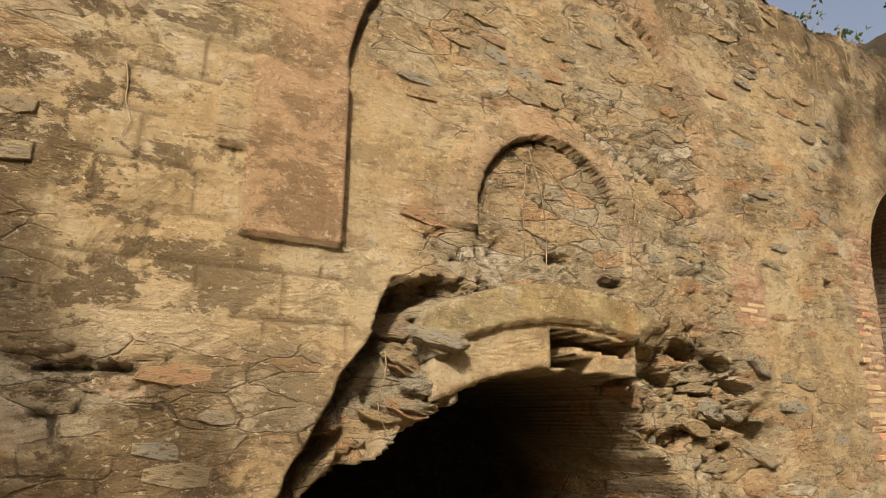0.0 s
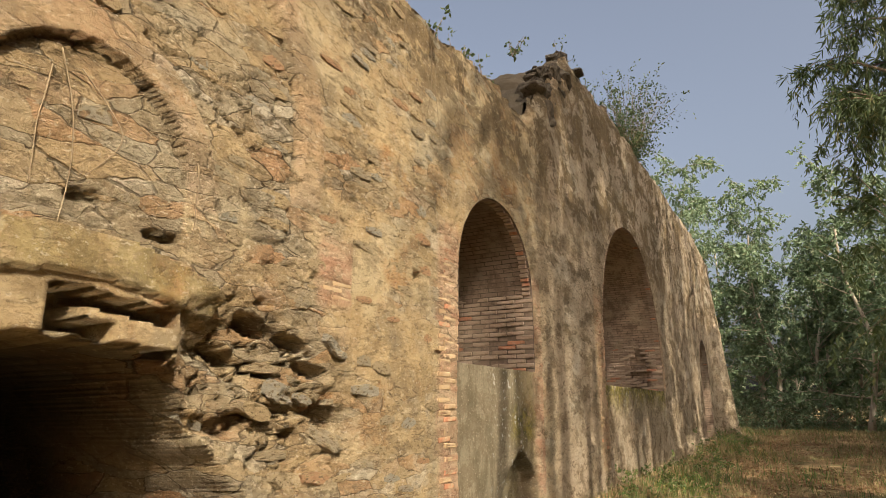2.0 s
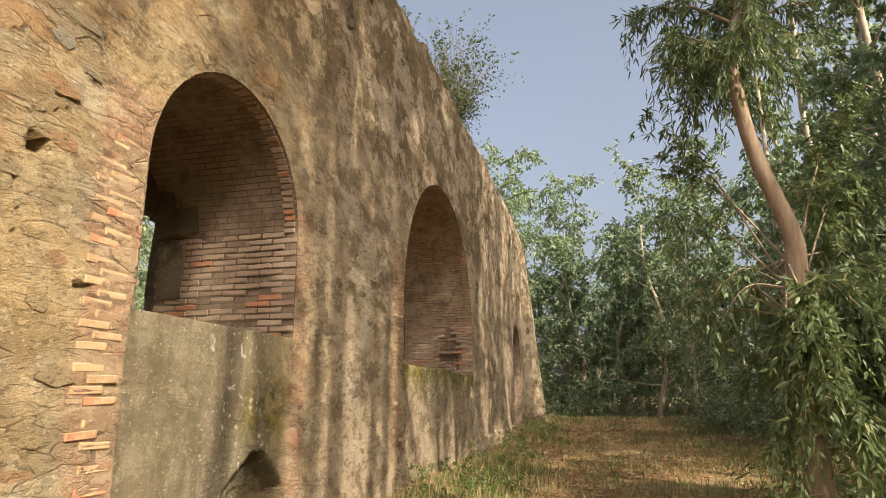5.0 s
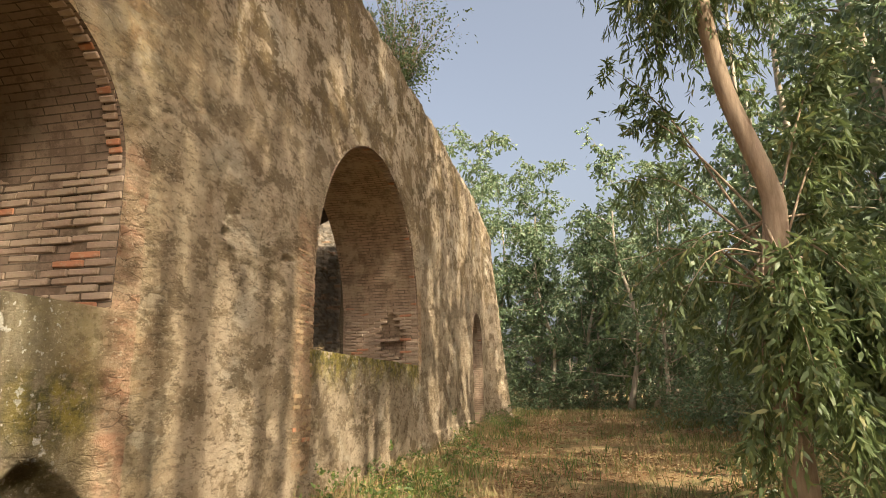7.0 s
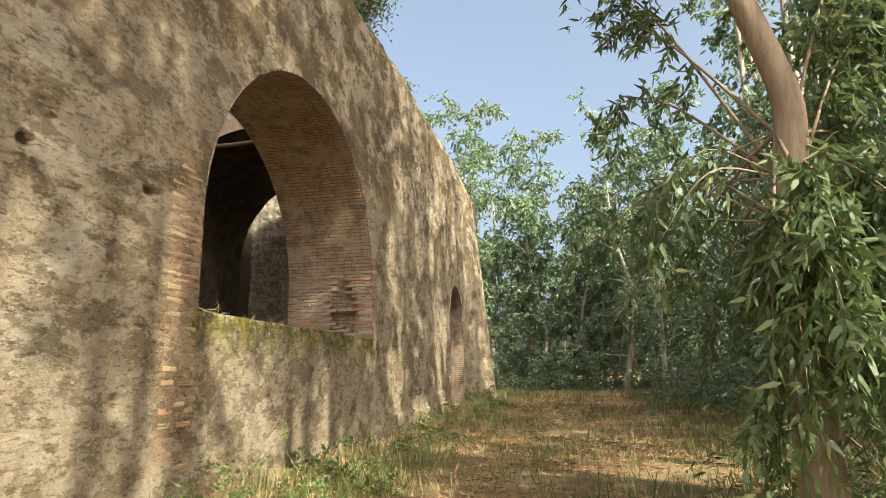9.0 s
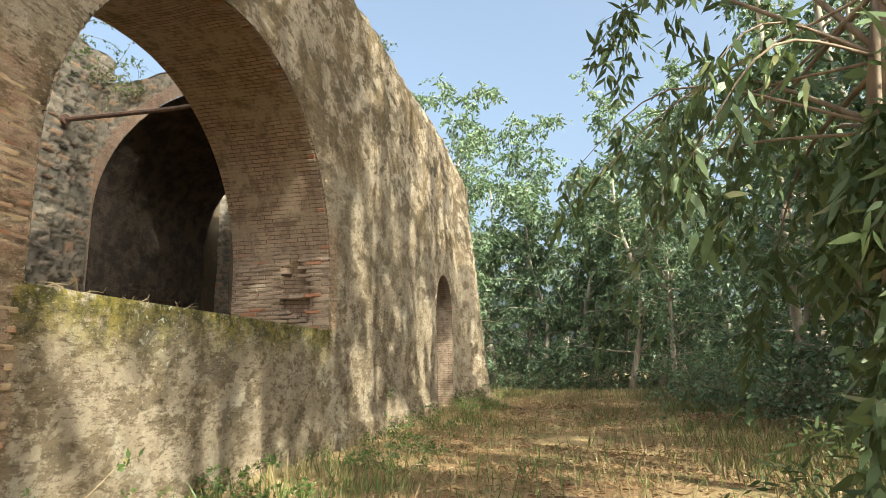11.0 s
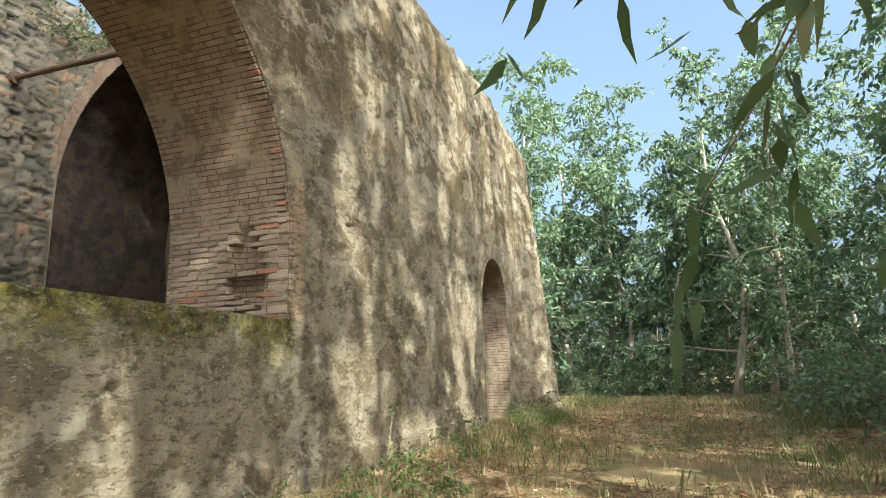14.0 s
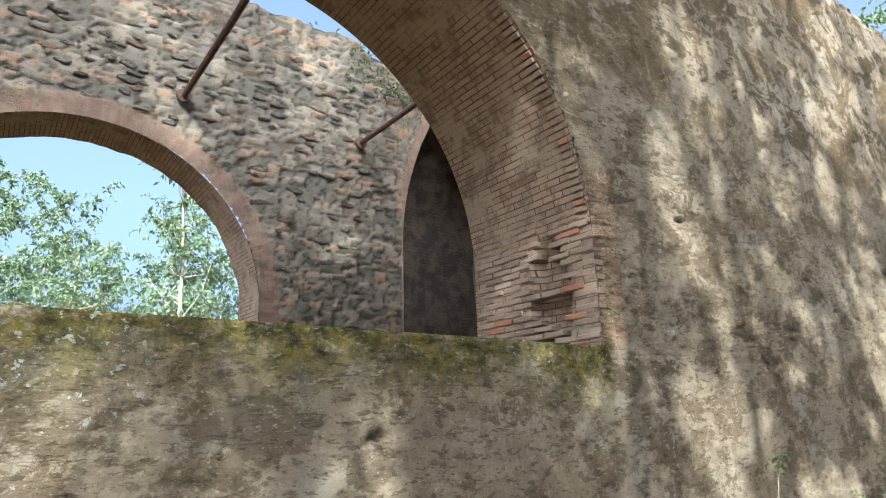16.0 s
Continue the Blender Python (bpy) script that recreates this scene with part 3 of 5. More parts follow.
        q = step(0.34, 0.48, np.abs(k - np.floor(k) - 0.5))
        rowi = np.floor(k)
        bj = (x + 0.13 * (rowi % 2)) / 0.27
        q = np.maximum(q, step(0.46, 0.49, np.abs(bj - np.floor(bj) - 0.5)))
        each = lattice(rowi, np.floor(bj), 215)
        h = h * (1 - edge) + edge * (0.01 + 0.05 * big - 0.016 * q + 0.014 * (each - 0.5) + 0.008 * (fbm(x * 12, z * 12, 3, 213) - 0.5))
        m["brickwork"] = np.maximum(m["brickwork"], 0.9 * edge)
        m["stone"] = np.where(edge > 0.5, each, m["stone"])
        m["coat"] = m["coat"] * (1 - 0.8 * edge)
    # cement-rendered parapet of the first window, broken at its foot
    par = (x > 7.33) & (x < 9.66) & (z < 1.98)
    pl = np.minimum(np.abs(z - 1.83), np.minimum(np.abs(z - 1.45), np.abs(z - 1.02)))
    h = np.where(par, -0.02 + 0.012 * (fbm(x * 3, z * 3, 4, 221) - 0.5) - 0.012 * step(0.012, 0.004, pl), h)
    m["cement"] = np.where(par, 0.9 * step(9.6, 8.9, x + 0.3 * (z - 1.4)) + 0.35, m["cement"])
    m["coat"] = np.where(par, 0, m["coat"])
    m["smooth"] = np.where(par, 0.95, m["smooth"])
    m["moss"] = np.where(par, 0.9 * step(0.6, 0.15, np.abs(x - 9.25)) * (0.25 + 0.75 * step(0.3, 0.1, np.abs(z - 1.25))), m["moss"])
    m["white"] = np.where(par, 0.8 * step(0.7, 0.3, np.abs(x - 8.75)), m["white"])
    foot = (x > 8.42) & (x < 9.62) & (z < 0.90 - 0.9 * np.abs(x - 9.1) ** 1.5 + 0.12 * (fbm(x * 6, z * 2, 3, 223) - 0.5))
    h = np.where(foot, -0.26 + 0.06 * who2, h)
    m["brickwork"] = np.where(foot, 0.9, m["brickwork"])
    # mossy parapet of the second window
    par2 = (x > 13.4) & (x < 19.3) & (z < 1.92)
    m["moss"] = np.where(par2, step(0.75, 0.05, 1.92 - z + 0.45 * (fbm(x * 1.6, z * 0.6, 4, 231) - 0.4)), m["moss"])
    m["white"] = np.where(par2, 0.9 * step(0.5, 0.2, np.abs(x - 15.1)) * step(0.45, 0.2, np.abs(z - 1.62)), m["white"])
    h = np.where(par2, h * 0.6 - 0.01, h)
    # low plinth and the swelling foot near the end
    h = h + 0.05 * step(0.43, 0.40, z + 0.03 * fbm(x * 2, x * 0, 2, 241)) * step(19.0, 19.6, x)
    h = h + 0.75 * step(30.0, 31.8, x) * np.clip(1 - z / 8.0, 0, 1) ** 1.1
    # the deep hearth
    rim = hearth_edge(x)
    mouth = (x > 1.0) & (x < 4.45) & (z < rim)
    deep = step(0.0, 0.10, rim - z)
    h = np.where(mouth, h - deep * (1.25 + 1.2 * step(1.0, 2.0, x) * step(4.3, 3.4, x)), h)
    # near-black from the rim inwards: soot plus painted cavity shade
    m["soot_shade"] = np.where(mouth, step(-0.02, 0.05, rim - z) * step(4.3, 3.75, x - 0.25 * (1.4 - z)), 0)
    # ragged top
    h = h - 0.25 * step(0.35, 0.0, roof_line(x) - z) * fbm(x * 2.5, z * 2.5, 3, 251)
    return h, m


def build_front_wall():
    xs = np.concatenate([np.arange(-9, -1.2, 0.12), np.arange(-1.2, -0.4, 0.026), np.arange(-0.4, 1.9, 0.018), np.arange(1.9, 7.2, 0.026), np.arange(7.2, 10.2, 0.035), np.arange(10.2, 20, 0.05), np.arange(20, 32.05, 0.08)])
    zs = np.concatenate([np.arange(-0.5, 1.8, 0.030), np.arange(1.8, 3.8, 0.020), np.arange(3.8, 4.2, 0.030), np.arange(4.2, 9.3, 0.05)])
    X, Z = np.meshgrid(xs, zs, indexing="ij")
    top = roof_line(X)
    for o in (WIN1, WIN2, DOOR):
        X, Z = snap_to(X, Z, o, 0.022)
    cut = np.zeros(X.shape, bool)
    for o in (WIN1, WIN2, DOOR):
        cut |= arch_gap(X, Z, o) < -1e-4
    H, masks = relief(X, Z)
    Zc = np.minimum(Z, top)
    Y = FACE - H
    near = np.min([np.abs(arch_gap(X, Z, o)) for o in (WIN1, WIN2, DOOR)], axis=0) < 1e-3
    Y = np.where(near, np.maximum(Y, FACE - 0.02), Y)
    nx, nz = X.shape
    idx = np.arange(nx * nz).reshape(nx, nz)
    quad = np.stack([idx[:-1, :-1], idx[1:, :-1], idx[1:, 1:], idx[:-1, 1:]], -1)
    keep = ~(cut[:-1, :-1] | cut[1:, :-1] | cut[1:, 1:] | cut[:-1, 1:])
    keep &= (Z[:-1, :-1] < top[:-1, :-1]) | (Z[1:, :-1] < top[1:, :-1])
    faces = quad[keep]
    me = bpy.data.meshes.new("wall_front")
    co = np.stack([X, Y, Zc], -1).reshape(-1, 3)
    used = np.unique(faces)
    remap = np.full(nx * nz, -1)
    remap[used] = np.arange(len(used))
    me.from_pydata(co[used].tolist(), [], remap[faces].tolist())
    for key, value in masks.items():
        layer = me.attributes.new(key, "FLOAT", "POINT")
        layer.data.foreach_set("value", np.clip(value, 0, 1).reshape(-1)[used].astype(np.float32))
    me.polygons.foreach_set("use_smooth", [True] * len(me.polygons))
    me.materials.append(MASONRY)
    ob = new("wall_front", me)
    tagged(ob, "tall ruined rubble wall with ochre render, brick quoins and streaked stains", "wall", kind="structure")
    return ob


wall_front = build_front_wall()


def sheet(name, us, vs, place, material, parent=None, label="", bumps=0.0, seed=0):
    """A gently uneven sheet over a grid of (u, v), with a UV map in metres."""
    U, V = np.meshgrid(np.asarray(us, float), np.asarray(vs, float), indexing="ij")
    co = place(U, V, bumps * (fbm(U * 2.3, V * 2.3, 4, seed) - 0.5))
    n, k = U.shape
    idx = np.arange(n * k).reshape(n, k)
    faces = np.stack([idx[:-1, :-1], idx[1:, :-1], idx[1:, 1:], idx[:-1, 1:]], -1).reshape(-1, 4)
    ob = mesh_object(name, co.reshape(-1, 3).tolist(), faces.tolist(), material, parent, label, smooth=True)
    uv = ob.data.uv_layers.new(name="UVMap")
    loops = np.empty(len(ob.data.loops), np.int32)
    ob.data.loops.foreach_get("vertex_index", loops)
    uv.data.foreach_set("uv", np.stack([V.reshape(-1)[loops], U.reshape(-1)[loops]], -1).astype(np.float32).reshape(-1))
    return ob


def reveal(o, depth, name, foot, material=None, dent=0.0):
    """Jambs and soffit of an arched opening, as one sheet that runs from one foot over the arch to the other."""
    rise = o["spring"] - foot
    total = 2 * rise + math.pi * o["half"]

    def place(U, V, d):
        a = (U - rise) / o["half"]
        r = o["half"] + d * step(0.0, 0.12, V) * step(depth, depth - 0.12, V) - 0.0
        x = np.where(U < rise, o["mid"] - r, np.where(U > total - rise, o["mid"] + r, o["mid"] - r * np.cos(np.clip(a, 0, math.pi))))
        z = np.where(U < rise, foot + U, np.where(U > total - rise, foot + total - U, o["spring"] + r * np.sin(np.clip(a, 0, math.pi))))
        x = x + dent * (x > o["mid"]) * step(1.15, 0.75, np.hypot((V - 0.62) / 0.27, (z - foot - 0.5) / 0.62) + 4 * d)
        return np.stack([x, FACE + V - 0.012, z], -1)
    us = np.arange(0, total + 0.03, total / round(total / 0.05))
    return sheet(name, us, np.arange(0, depth + 0.04, 0.05), place, material or SOFFIT, wall_front, "brick-lined reveal and soffit", 0.06, 5)


# first niche takes the darker brick, with its shade in the colour
reveal(WIN1, 1.70, "arch_reveal", WIN1["sill"], SHADED_SOFFIT)
reveal(WIN2, 1.73, "arch_reveal", WIN2["sill"], None, 0.16)
reveal(DOOR, 1.30, "arch_reveal", -0.4)


def slab(name, lo, hi, material, parent=None, label="", category="", kind="", grain=0.3, rough=0.02):
    """An uneven block of masonry."""
    bm = bmesh.new()
    add_box(bm, lo, hi)
    longest = max(h - l for l, h in zip(lo, hi))
    bmesh.ops.subdivide_edges(bm, edges=bm.edges[:], cuts=max(1, min(14, int(longest / grain))), use_grid_fill=True)
    for v in bm.verts:
        v.co += Vector((noise.noise(v.co * 2.1), noise.noise(v.co * 2.1 + Vector((7, 1, 2))), noise.noise(v.co * 2.1 + Vector((3, 9, 5))))) * rough
    me = bpy.data.meshes.new(name)
    bm.to_mesh(me)
    bm.free()
    me.materials.append(material)
    ob = new(name, me)
    if parent:
        ob.parent = parent
    return tagged(ob, label, category, "", kind)


# broken far edge of the niche
for lo, hi in (((9.56, 4.55, 3.12), (9.72, 5.06, 3.42)), ((9.50, 4.80, 3.34), (9.72, 5.10, 3.80)), ((9.60, 4.70, 2.45), (9.69, 4.98, 3.05))):
    slab("mortar_patch", lo, hi, RUBBLE, wall_front, "patch of pale mortar on the brick jamb", grain=0.08, rough=0.05)
# sills and the core behind the face
slab("window_sill", (7.30, FACE + 0.10, 1.2), (9.68, 5.1, 1.955), MASONRY, wall_front, "worn mortar sill", rough=0.03)
slab("window_sill", (13.42, FACE + 0.10, 0.9), (19.2, BACK, 1.885), MASONRY, wall_front, "mossy mortar sill", rough=0.03)
# back face of the front wall, and its top
slab("wall_core", (-9, 6.05, -0.5), (7.30, 6.2, 5.9), RUBBLE, wall_front, rough=0.05)
slab("wall_core", (7.2, BACK, 4.25), (13.4, BACK + 0.15, 6.0), RUBBLE, wall_front, rough=0.05)
slab("niche_lintel", (7.2, 5.02, 3.42), (9.75, 5.3, 4.6), RUBBLE, wall_front, "rough lintel over the opening at the back of the niche", rough=0.10)
slab("wall_core", (9.75, BACK, -0.5), (13.4, BACK + 0.15, 6.0), RUBBLE, wall_front, rough=0.05)
slab("wall_core", (19.25, BACK, -0.5), (26.8, BACK + 0.15, 8.0), RUBBLE, wall_front, rough=0.05)
slab("wall_core", (28.95, BACK, -0.5), (31.9, BACK + 0.15, 8.0), RUBBLE, wall_front, rough=0.05)
slab("wall_core", (13.4, BACK - 0.05, 5.75), (19.25, BACK + 0.1, 8.3), RUBBLE, wall_front, rough=0.05)
slab("wall_core", (26.8, BACK - 0.05, 4.1), (28.95, BACK + 0.1, 8.0), RUBBLE, wall_front, rough=0.05)
slab("wall_core", (31.75, 3.3, -0.5), (32.0, BACK + 0.1, 7.9), RUBBLE, wall_front, rough=0.08)
sheet("wall_top", np.concatenate([np.arange(-9, 9, 0.15), np.arange(9, 13, 0.05), np.arange(13, 32.05, 0.15)]), np.arange(0.0, 1.75, 0.12),
      lambda U, V, d: np.stack([U, FACE + 0.16 + V * np.where(U < 7.2, 2.1, 1.0), roof_line(U) - 0.06 + d * step(0, 0.2, V)], -1), RUBBLE, wall_front, "weathered rubble wall top", 0.35, 15)
# near-black colour stands for soot and for the shade deep inside
slab("hearth_back", (0.6, 5.85, -0.5), (4.8, 6.0, 2.4), SHADE_DARK, wall_front, "back of the hearth, coloured near-black for soot and deep shade", rough=0.08)


# ---------------------------------------------------------------- inner walls
def rubble_wall(name, us, zs, place, openings, label, ring=0.5):
    """A wall of laid rubble with arched openings, built as a relief."""
    U, Z = np.meshgrid(us, zs, indexing="ij")
    for o in openings:
        U, Z = snap_to(U, Z, o, 0.03)
    wx, wz = U + 0.08 * (fbm(U * 3, Z * 3, 2, 301) - 0.5), Z + 0.06 * (fbm(U * 3, Z * 3, 2, 302) - 0.5)
    f1, f2, who = cells(wx / 0.27, wz / 0.12, 303)
    joint = step(0.20, 0.03, f2 - f1)
    H = 0.05 * (fbm(U * 0.9, Z * 0.9, 3, 304) - 0.5) + 0.03 * (who - 0.5) - 0.035 * joint + 0.02 * (fbm(U * 8, Z * 8, 3, 305) - 0.5)
    bw = np.zeros_like(U)
    gap = np.full(U.shape, 9.0)
    for o in openings:
        g = arch_gap(U, Z, o)
        gap = np.minimum(gap, g)
        a = np.arctan2(Z - o["spring"], U - o["mid"]) * (o["half"] + 0.25)
        k = np.where(Z > o["spring"], a / 0.075, Z / 0.07)
        q = step(0.3, 0.48, np.abs(k - np.floor(k) - 0.5))
        near = (g < ring)
        H = np.where(near, 0.02 - 0.018 * q + 0.012 * (lattice(np.floor(k), np.floor(g / 0.25), 306) - 0.5), H)
        bw = np.where(near, 1.0, bw)
        who = np.where(near, lattice(np.floor(k), np.floor(g / 0.25), 307), who)
    n, k = U.shape
    idx = np.arange(n * k).reshape(n, k)
    quad = np.stack([idx[:-1, :-1], idx[1:, :-1], idx[1:, 1:], idx[:-1, 1:]], -1)
    cut = gap < -1e-4
    keep = ~(cut[:-1, :-1] | cut[1:, :-1] | cut[1:, 1:] | cut[:-1, 1:])
    faces = quad[keep]
    co = place(U, Z, H).reshape(-1, 3)
    used = np.unique(faces)
    remap = np.full(n * k, -1)
    remap[used] = np.arange(len(used))
    ob = mesh_object(name, co[used].tolist(), remap[faces].tolist(), RUBBLE, None, "", True)
    for key, value in (("stone", who), ("bare", 1 - 0.8 * joint * (bw < 0.5)), ("brickwork", bw)):
        layer = ob.data.attributes.new(key, "FLOAT", "POINT")
        layer.data.foreach_set("value", np.clip(value, 0, 1).reshape(-1)[used].astype(np.float32))
    return tagged(ob, label, "wall", kind="structure")


INNER = 9.9
BACK_ARCH = dict(mid=15.56, half=2.78, spring=3.13, sill=-1.0)


def back_top(U):
    return 8.9 + 0.3 * (fbm(U * 1.5, U * 0, 3, 311) - 0.5) - 0.25 * step(19.5, 21, U)


wall_back = rubble_wall("wall_back", np.arange(8.5, 21.6, 0.055), np.arange(-0.4, 9.0, 0.05),
                        lambda U, Z, H: np.stack([U, INNER - H, np.minimum(Z, back_top(U))], -1), [BACK_ARCH],
                        "grey rubble inner wall with a wide brick arch in it", 0.36)
slab("wall_core", (8.5, INNER + 0.9, -0.4), (12.8, INNER + 1.0, 8.7), RUBBLE, wall_back)
slab("wall_core", (18.4, INNER + 0.9, -0.4), (21.6, INNER + 1.0, 8.6), RUBBLE, wall_back)
slab("wall_core", (12.8, INNER + 0.9, 6.1), (18.4, INNER + 1.0, 8.7), RUBBLE, wall_back)
slab("wall_core", (8.5, INNER + 0.1, 8.3), (21.6, INNER + 0.95, 8.6), RUBBLE, wall_back, rough=0.1)


def back_reveal():
    o, foot, depth = BACK_ARCH, -0.4, 1.0
    rise = o["spring"] - foot
    total = 2 * rise + math.pi * o["half"]

    def place(U, V, d):
        a = np.clip((U - rise) / o["half"], 0, math.pi)
        r = o["half"] + 0.03 + d * step(0.0, 0.25, V) - 0.035
        x = np.where(U < rise, o["mid"] - r, np.where(U > total - rise, o["mid"] + r, o["mid"] - r * np.cos(a)))
        z = np.where(U < rise, foot + U, np.where(U > total - rise, foot + total - U, o["spring"] + r * np.sin(a)))
        return np.stack([x, INNER + V - 0.02, z], -1)
    return sheet("arch_reveal", np.linspace(0, total, 160), np.linspace(0, depth, 14), place, SOFFIT, wall_back, "ragged brick soffit", 0.12, 9)


back_reveal()
CROSS = 21.2
CROSS_ARCH = dict(mid=7.2, half=2.66, spring=4.75, sill=-1.0)
wall_cross = rubble_wall("wall_cross", np.arange(4.65, INNER + 0.05, 0.055), np.arange(-0.4, 8.6, 0.05),
                         lambda U, Z, H: np.stack([CROSS - H, U, np.minimum(Z, back_top(U + 13) - 0.7)], -1), [CROSS_ARCH],
                         "inner cross wall with a tall dark arch in it", 0.35)


def vault():
    o, foot, depth = CROSS_ARCH, -0.4, 4.3
    rise = o["spring"] - foot
    total = 2 * rise + math.pi * o["half"]

    def place(U, V, d):
        a = np.clip((U - rise) / o["half"], 0, math.pi)
        r = o["half"] - 0.005 + d * step(0.0, 0.25, V)
        y = np.where(U < rise, o["mid"] + r, np.where(U > total - rise, o["mid"] - r, o["mid"] + r * np.cos(a)))
        z = np.where(U < rise, foot + U, np.where(U > total - rise, foot + total - U, o["spring"] + r * np.sin(a)))
        return np.stack([CROSS + V - 0.02, y, z], -1)
    # the vault's darkness is mostly in its colour, as painted shade
    ob = sheet("vault", np.linspace(0, total, 140), np.linspace(0, depth, 40), place, SHADE_DARK, None, "", 0.12, 11)
    return tagged(ob, "dark brick barrel vault behind the cross wall", "vault", kind="structure")


vault()
wall_end = rubble_wall("wall_end", np.arange(4.65, INNER + 0.05, 0.06), np.arange(-0.4, 8.2, 0.06),
                       lambda U, Z, H: np.stack([26.2 - H, U, Z], -1), [], "rubble wall closing the roofless room")
slab("wall_side", (21.3, INNER, -0.4), (26.3, INNER + 0.4, 8.0), RUBBLE, None, "rubble side wall of the roofless room", "wall", "structure", rough=0.05)
slab("wall_left", (9.67, FACE + 1.35, 1.0), (10.3, 5.08, 4.6), RUBBLE, None, "brick spur wall beside the window", "wall", "structure", rough=0.04)


def tie_rod(x, z):
    rod = thing("tie_rod", "rusty iron tie rod spanning between the walls", "tie rod", "tie rods", (x, 7.2, z))
    v, f = tube_data([(0, BACK - 7.25, 0.02), (0, 0, -0.05), (0, INNER - 7.15, 0.0)], [0.05, 0.05, 0.05], 8)
    mesh_object("rod", v, f, IRON, rod)
    v, f = tube_data([(0, INNER - 7.30, 0), (0, INNER - 7.22, 0)], [0.12, 0.12], 10)
    mesh_object("anchor_plate", v, f, IRON, rod, "round rusted anchor plate")
    return rod


tie_rod(20.2, 6.62)
tie_rod(16.85, 6.65)


# ---------------------------------------------------------------- ground
def build_ground():
    xs = np.concatenate([[-3000, -800, -200, -80, -40], np.arange(-20, 45, 0.3), [50, 60, 80, 120, 250, 900, 3000]])
    ys = np.concatenate([[-3000, -800, -200, -80, -40, -28], np.arange(-20, 24, 0.3), [30, 45, 80, 200, 800, 3000]])
    X, Y = np.meshgrid(xs, ys, indexing="ij")
    Z = ground_height(X, Y)
    n, k = X.shape
    idx = np.arange(n * k).reshape(n, k)
    faces = np.stack([idx[:-1, :-1], idx[1:, :-1], idx[1:, 1:], idx[:-1, 1:]], -1).reshape(-1, 4)
    ob = mesh_object("ground", np.stack([X, Y, Z], -1).reshape(-1, 3).tolist(), faces.tolist(), EARTH, None, "", True)
    return tagged(ob, "dry earth path with straw-coloured grass and leaf litter", "ground", kind="structure")


build_ground()


# ---------------------------------------------------------------- plants
def grass(name, x0, x1, y0, y1, count, height, seed, label, material, density=None):
    rng = np.random.default_rng(seed)
    x, y = rng.uniform(x0, x1, count), rng.uniform(y0, y1, count)
    keep = fbm(x * 0.9, y * 0.9, 3, seed) + rng.uniform(-0.15, 0.15, count) > 0.47
    if density is not None:
        keep &= rng.uniform(size=count) < density(x, y)
    x, y = x[keep], y[keep]
    n = len(x)
    roots = np.stack([x, y, ground_height(x, y) - 0.01], -1)
    ways = np.stack([rng.normal(0, 0.35, n), rng.normal(0, 0.35, n), np.ones(n)], -1)
    hs = height * rng.uniform(0.35, 1.2, n) * (0.6 + 0.8 * fbm(x * 0.7, y * 0.7, 2, seed + 2))
    v, f = leaves_data(roots, ways, hs, np.full(n, 0.004) + 0.02 * hs * rng.uniform(0.3, 1, n), rng, 1)
    ob = mesh_object(name, v.tolist(), f, material)
    return tagged(ob, label, "grass", kind="stuff")


def off_path(x, y):
    return 0.28 + 0.72 * np.maximum(step(1.0, 2.4, y), step(-1.9, -3.2, y))


def leafy_sprays(rng, tips, length, hang, count, leaf_len, leaf_w):
    """Leaves set along sprays that start at the tips and run outwards, drooping."""
    roots, ways, lens, wids = [], [], [], []
    for tip, way in tips:
        n = max(3, int(count * rng.uniform(0.6, 1.4)))
        t = rng.uniform(0, 1, n)[:, None]
        L = length * rng.uniform(0.6, 1.3)
        p = np.array(tip) + np.array(way) * L * t + np.array([0, 0, -1.0]) * hang * L * t * t + rng.normal(0, 0.05 * length, (n, 3))
        roots.append(p)
        ways.append(np.array(way) * 0.4 + rng.normal(0, 0.45, (n, 3)) + np.array([0, 0, -0.9 * hang]))
        lens.append(leaf_len * rng.uniform(0.55, 1.25, n))
        wids.append(leaf_w * rng.uniform(0.6, 1.2, n))
    return np.concatenate(roots), np.concatenate(ways), np.concatenate(lens), np.concatenate(wids)


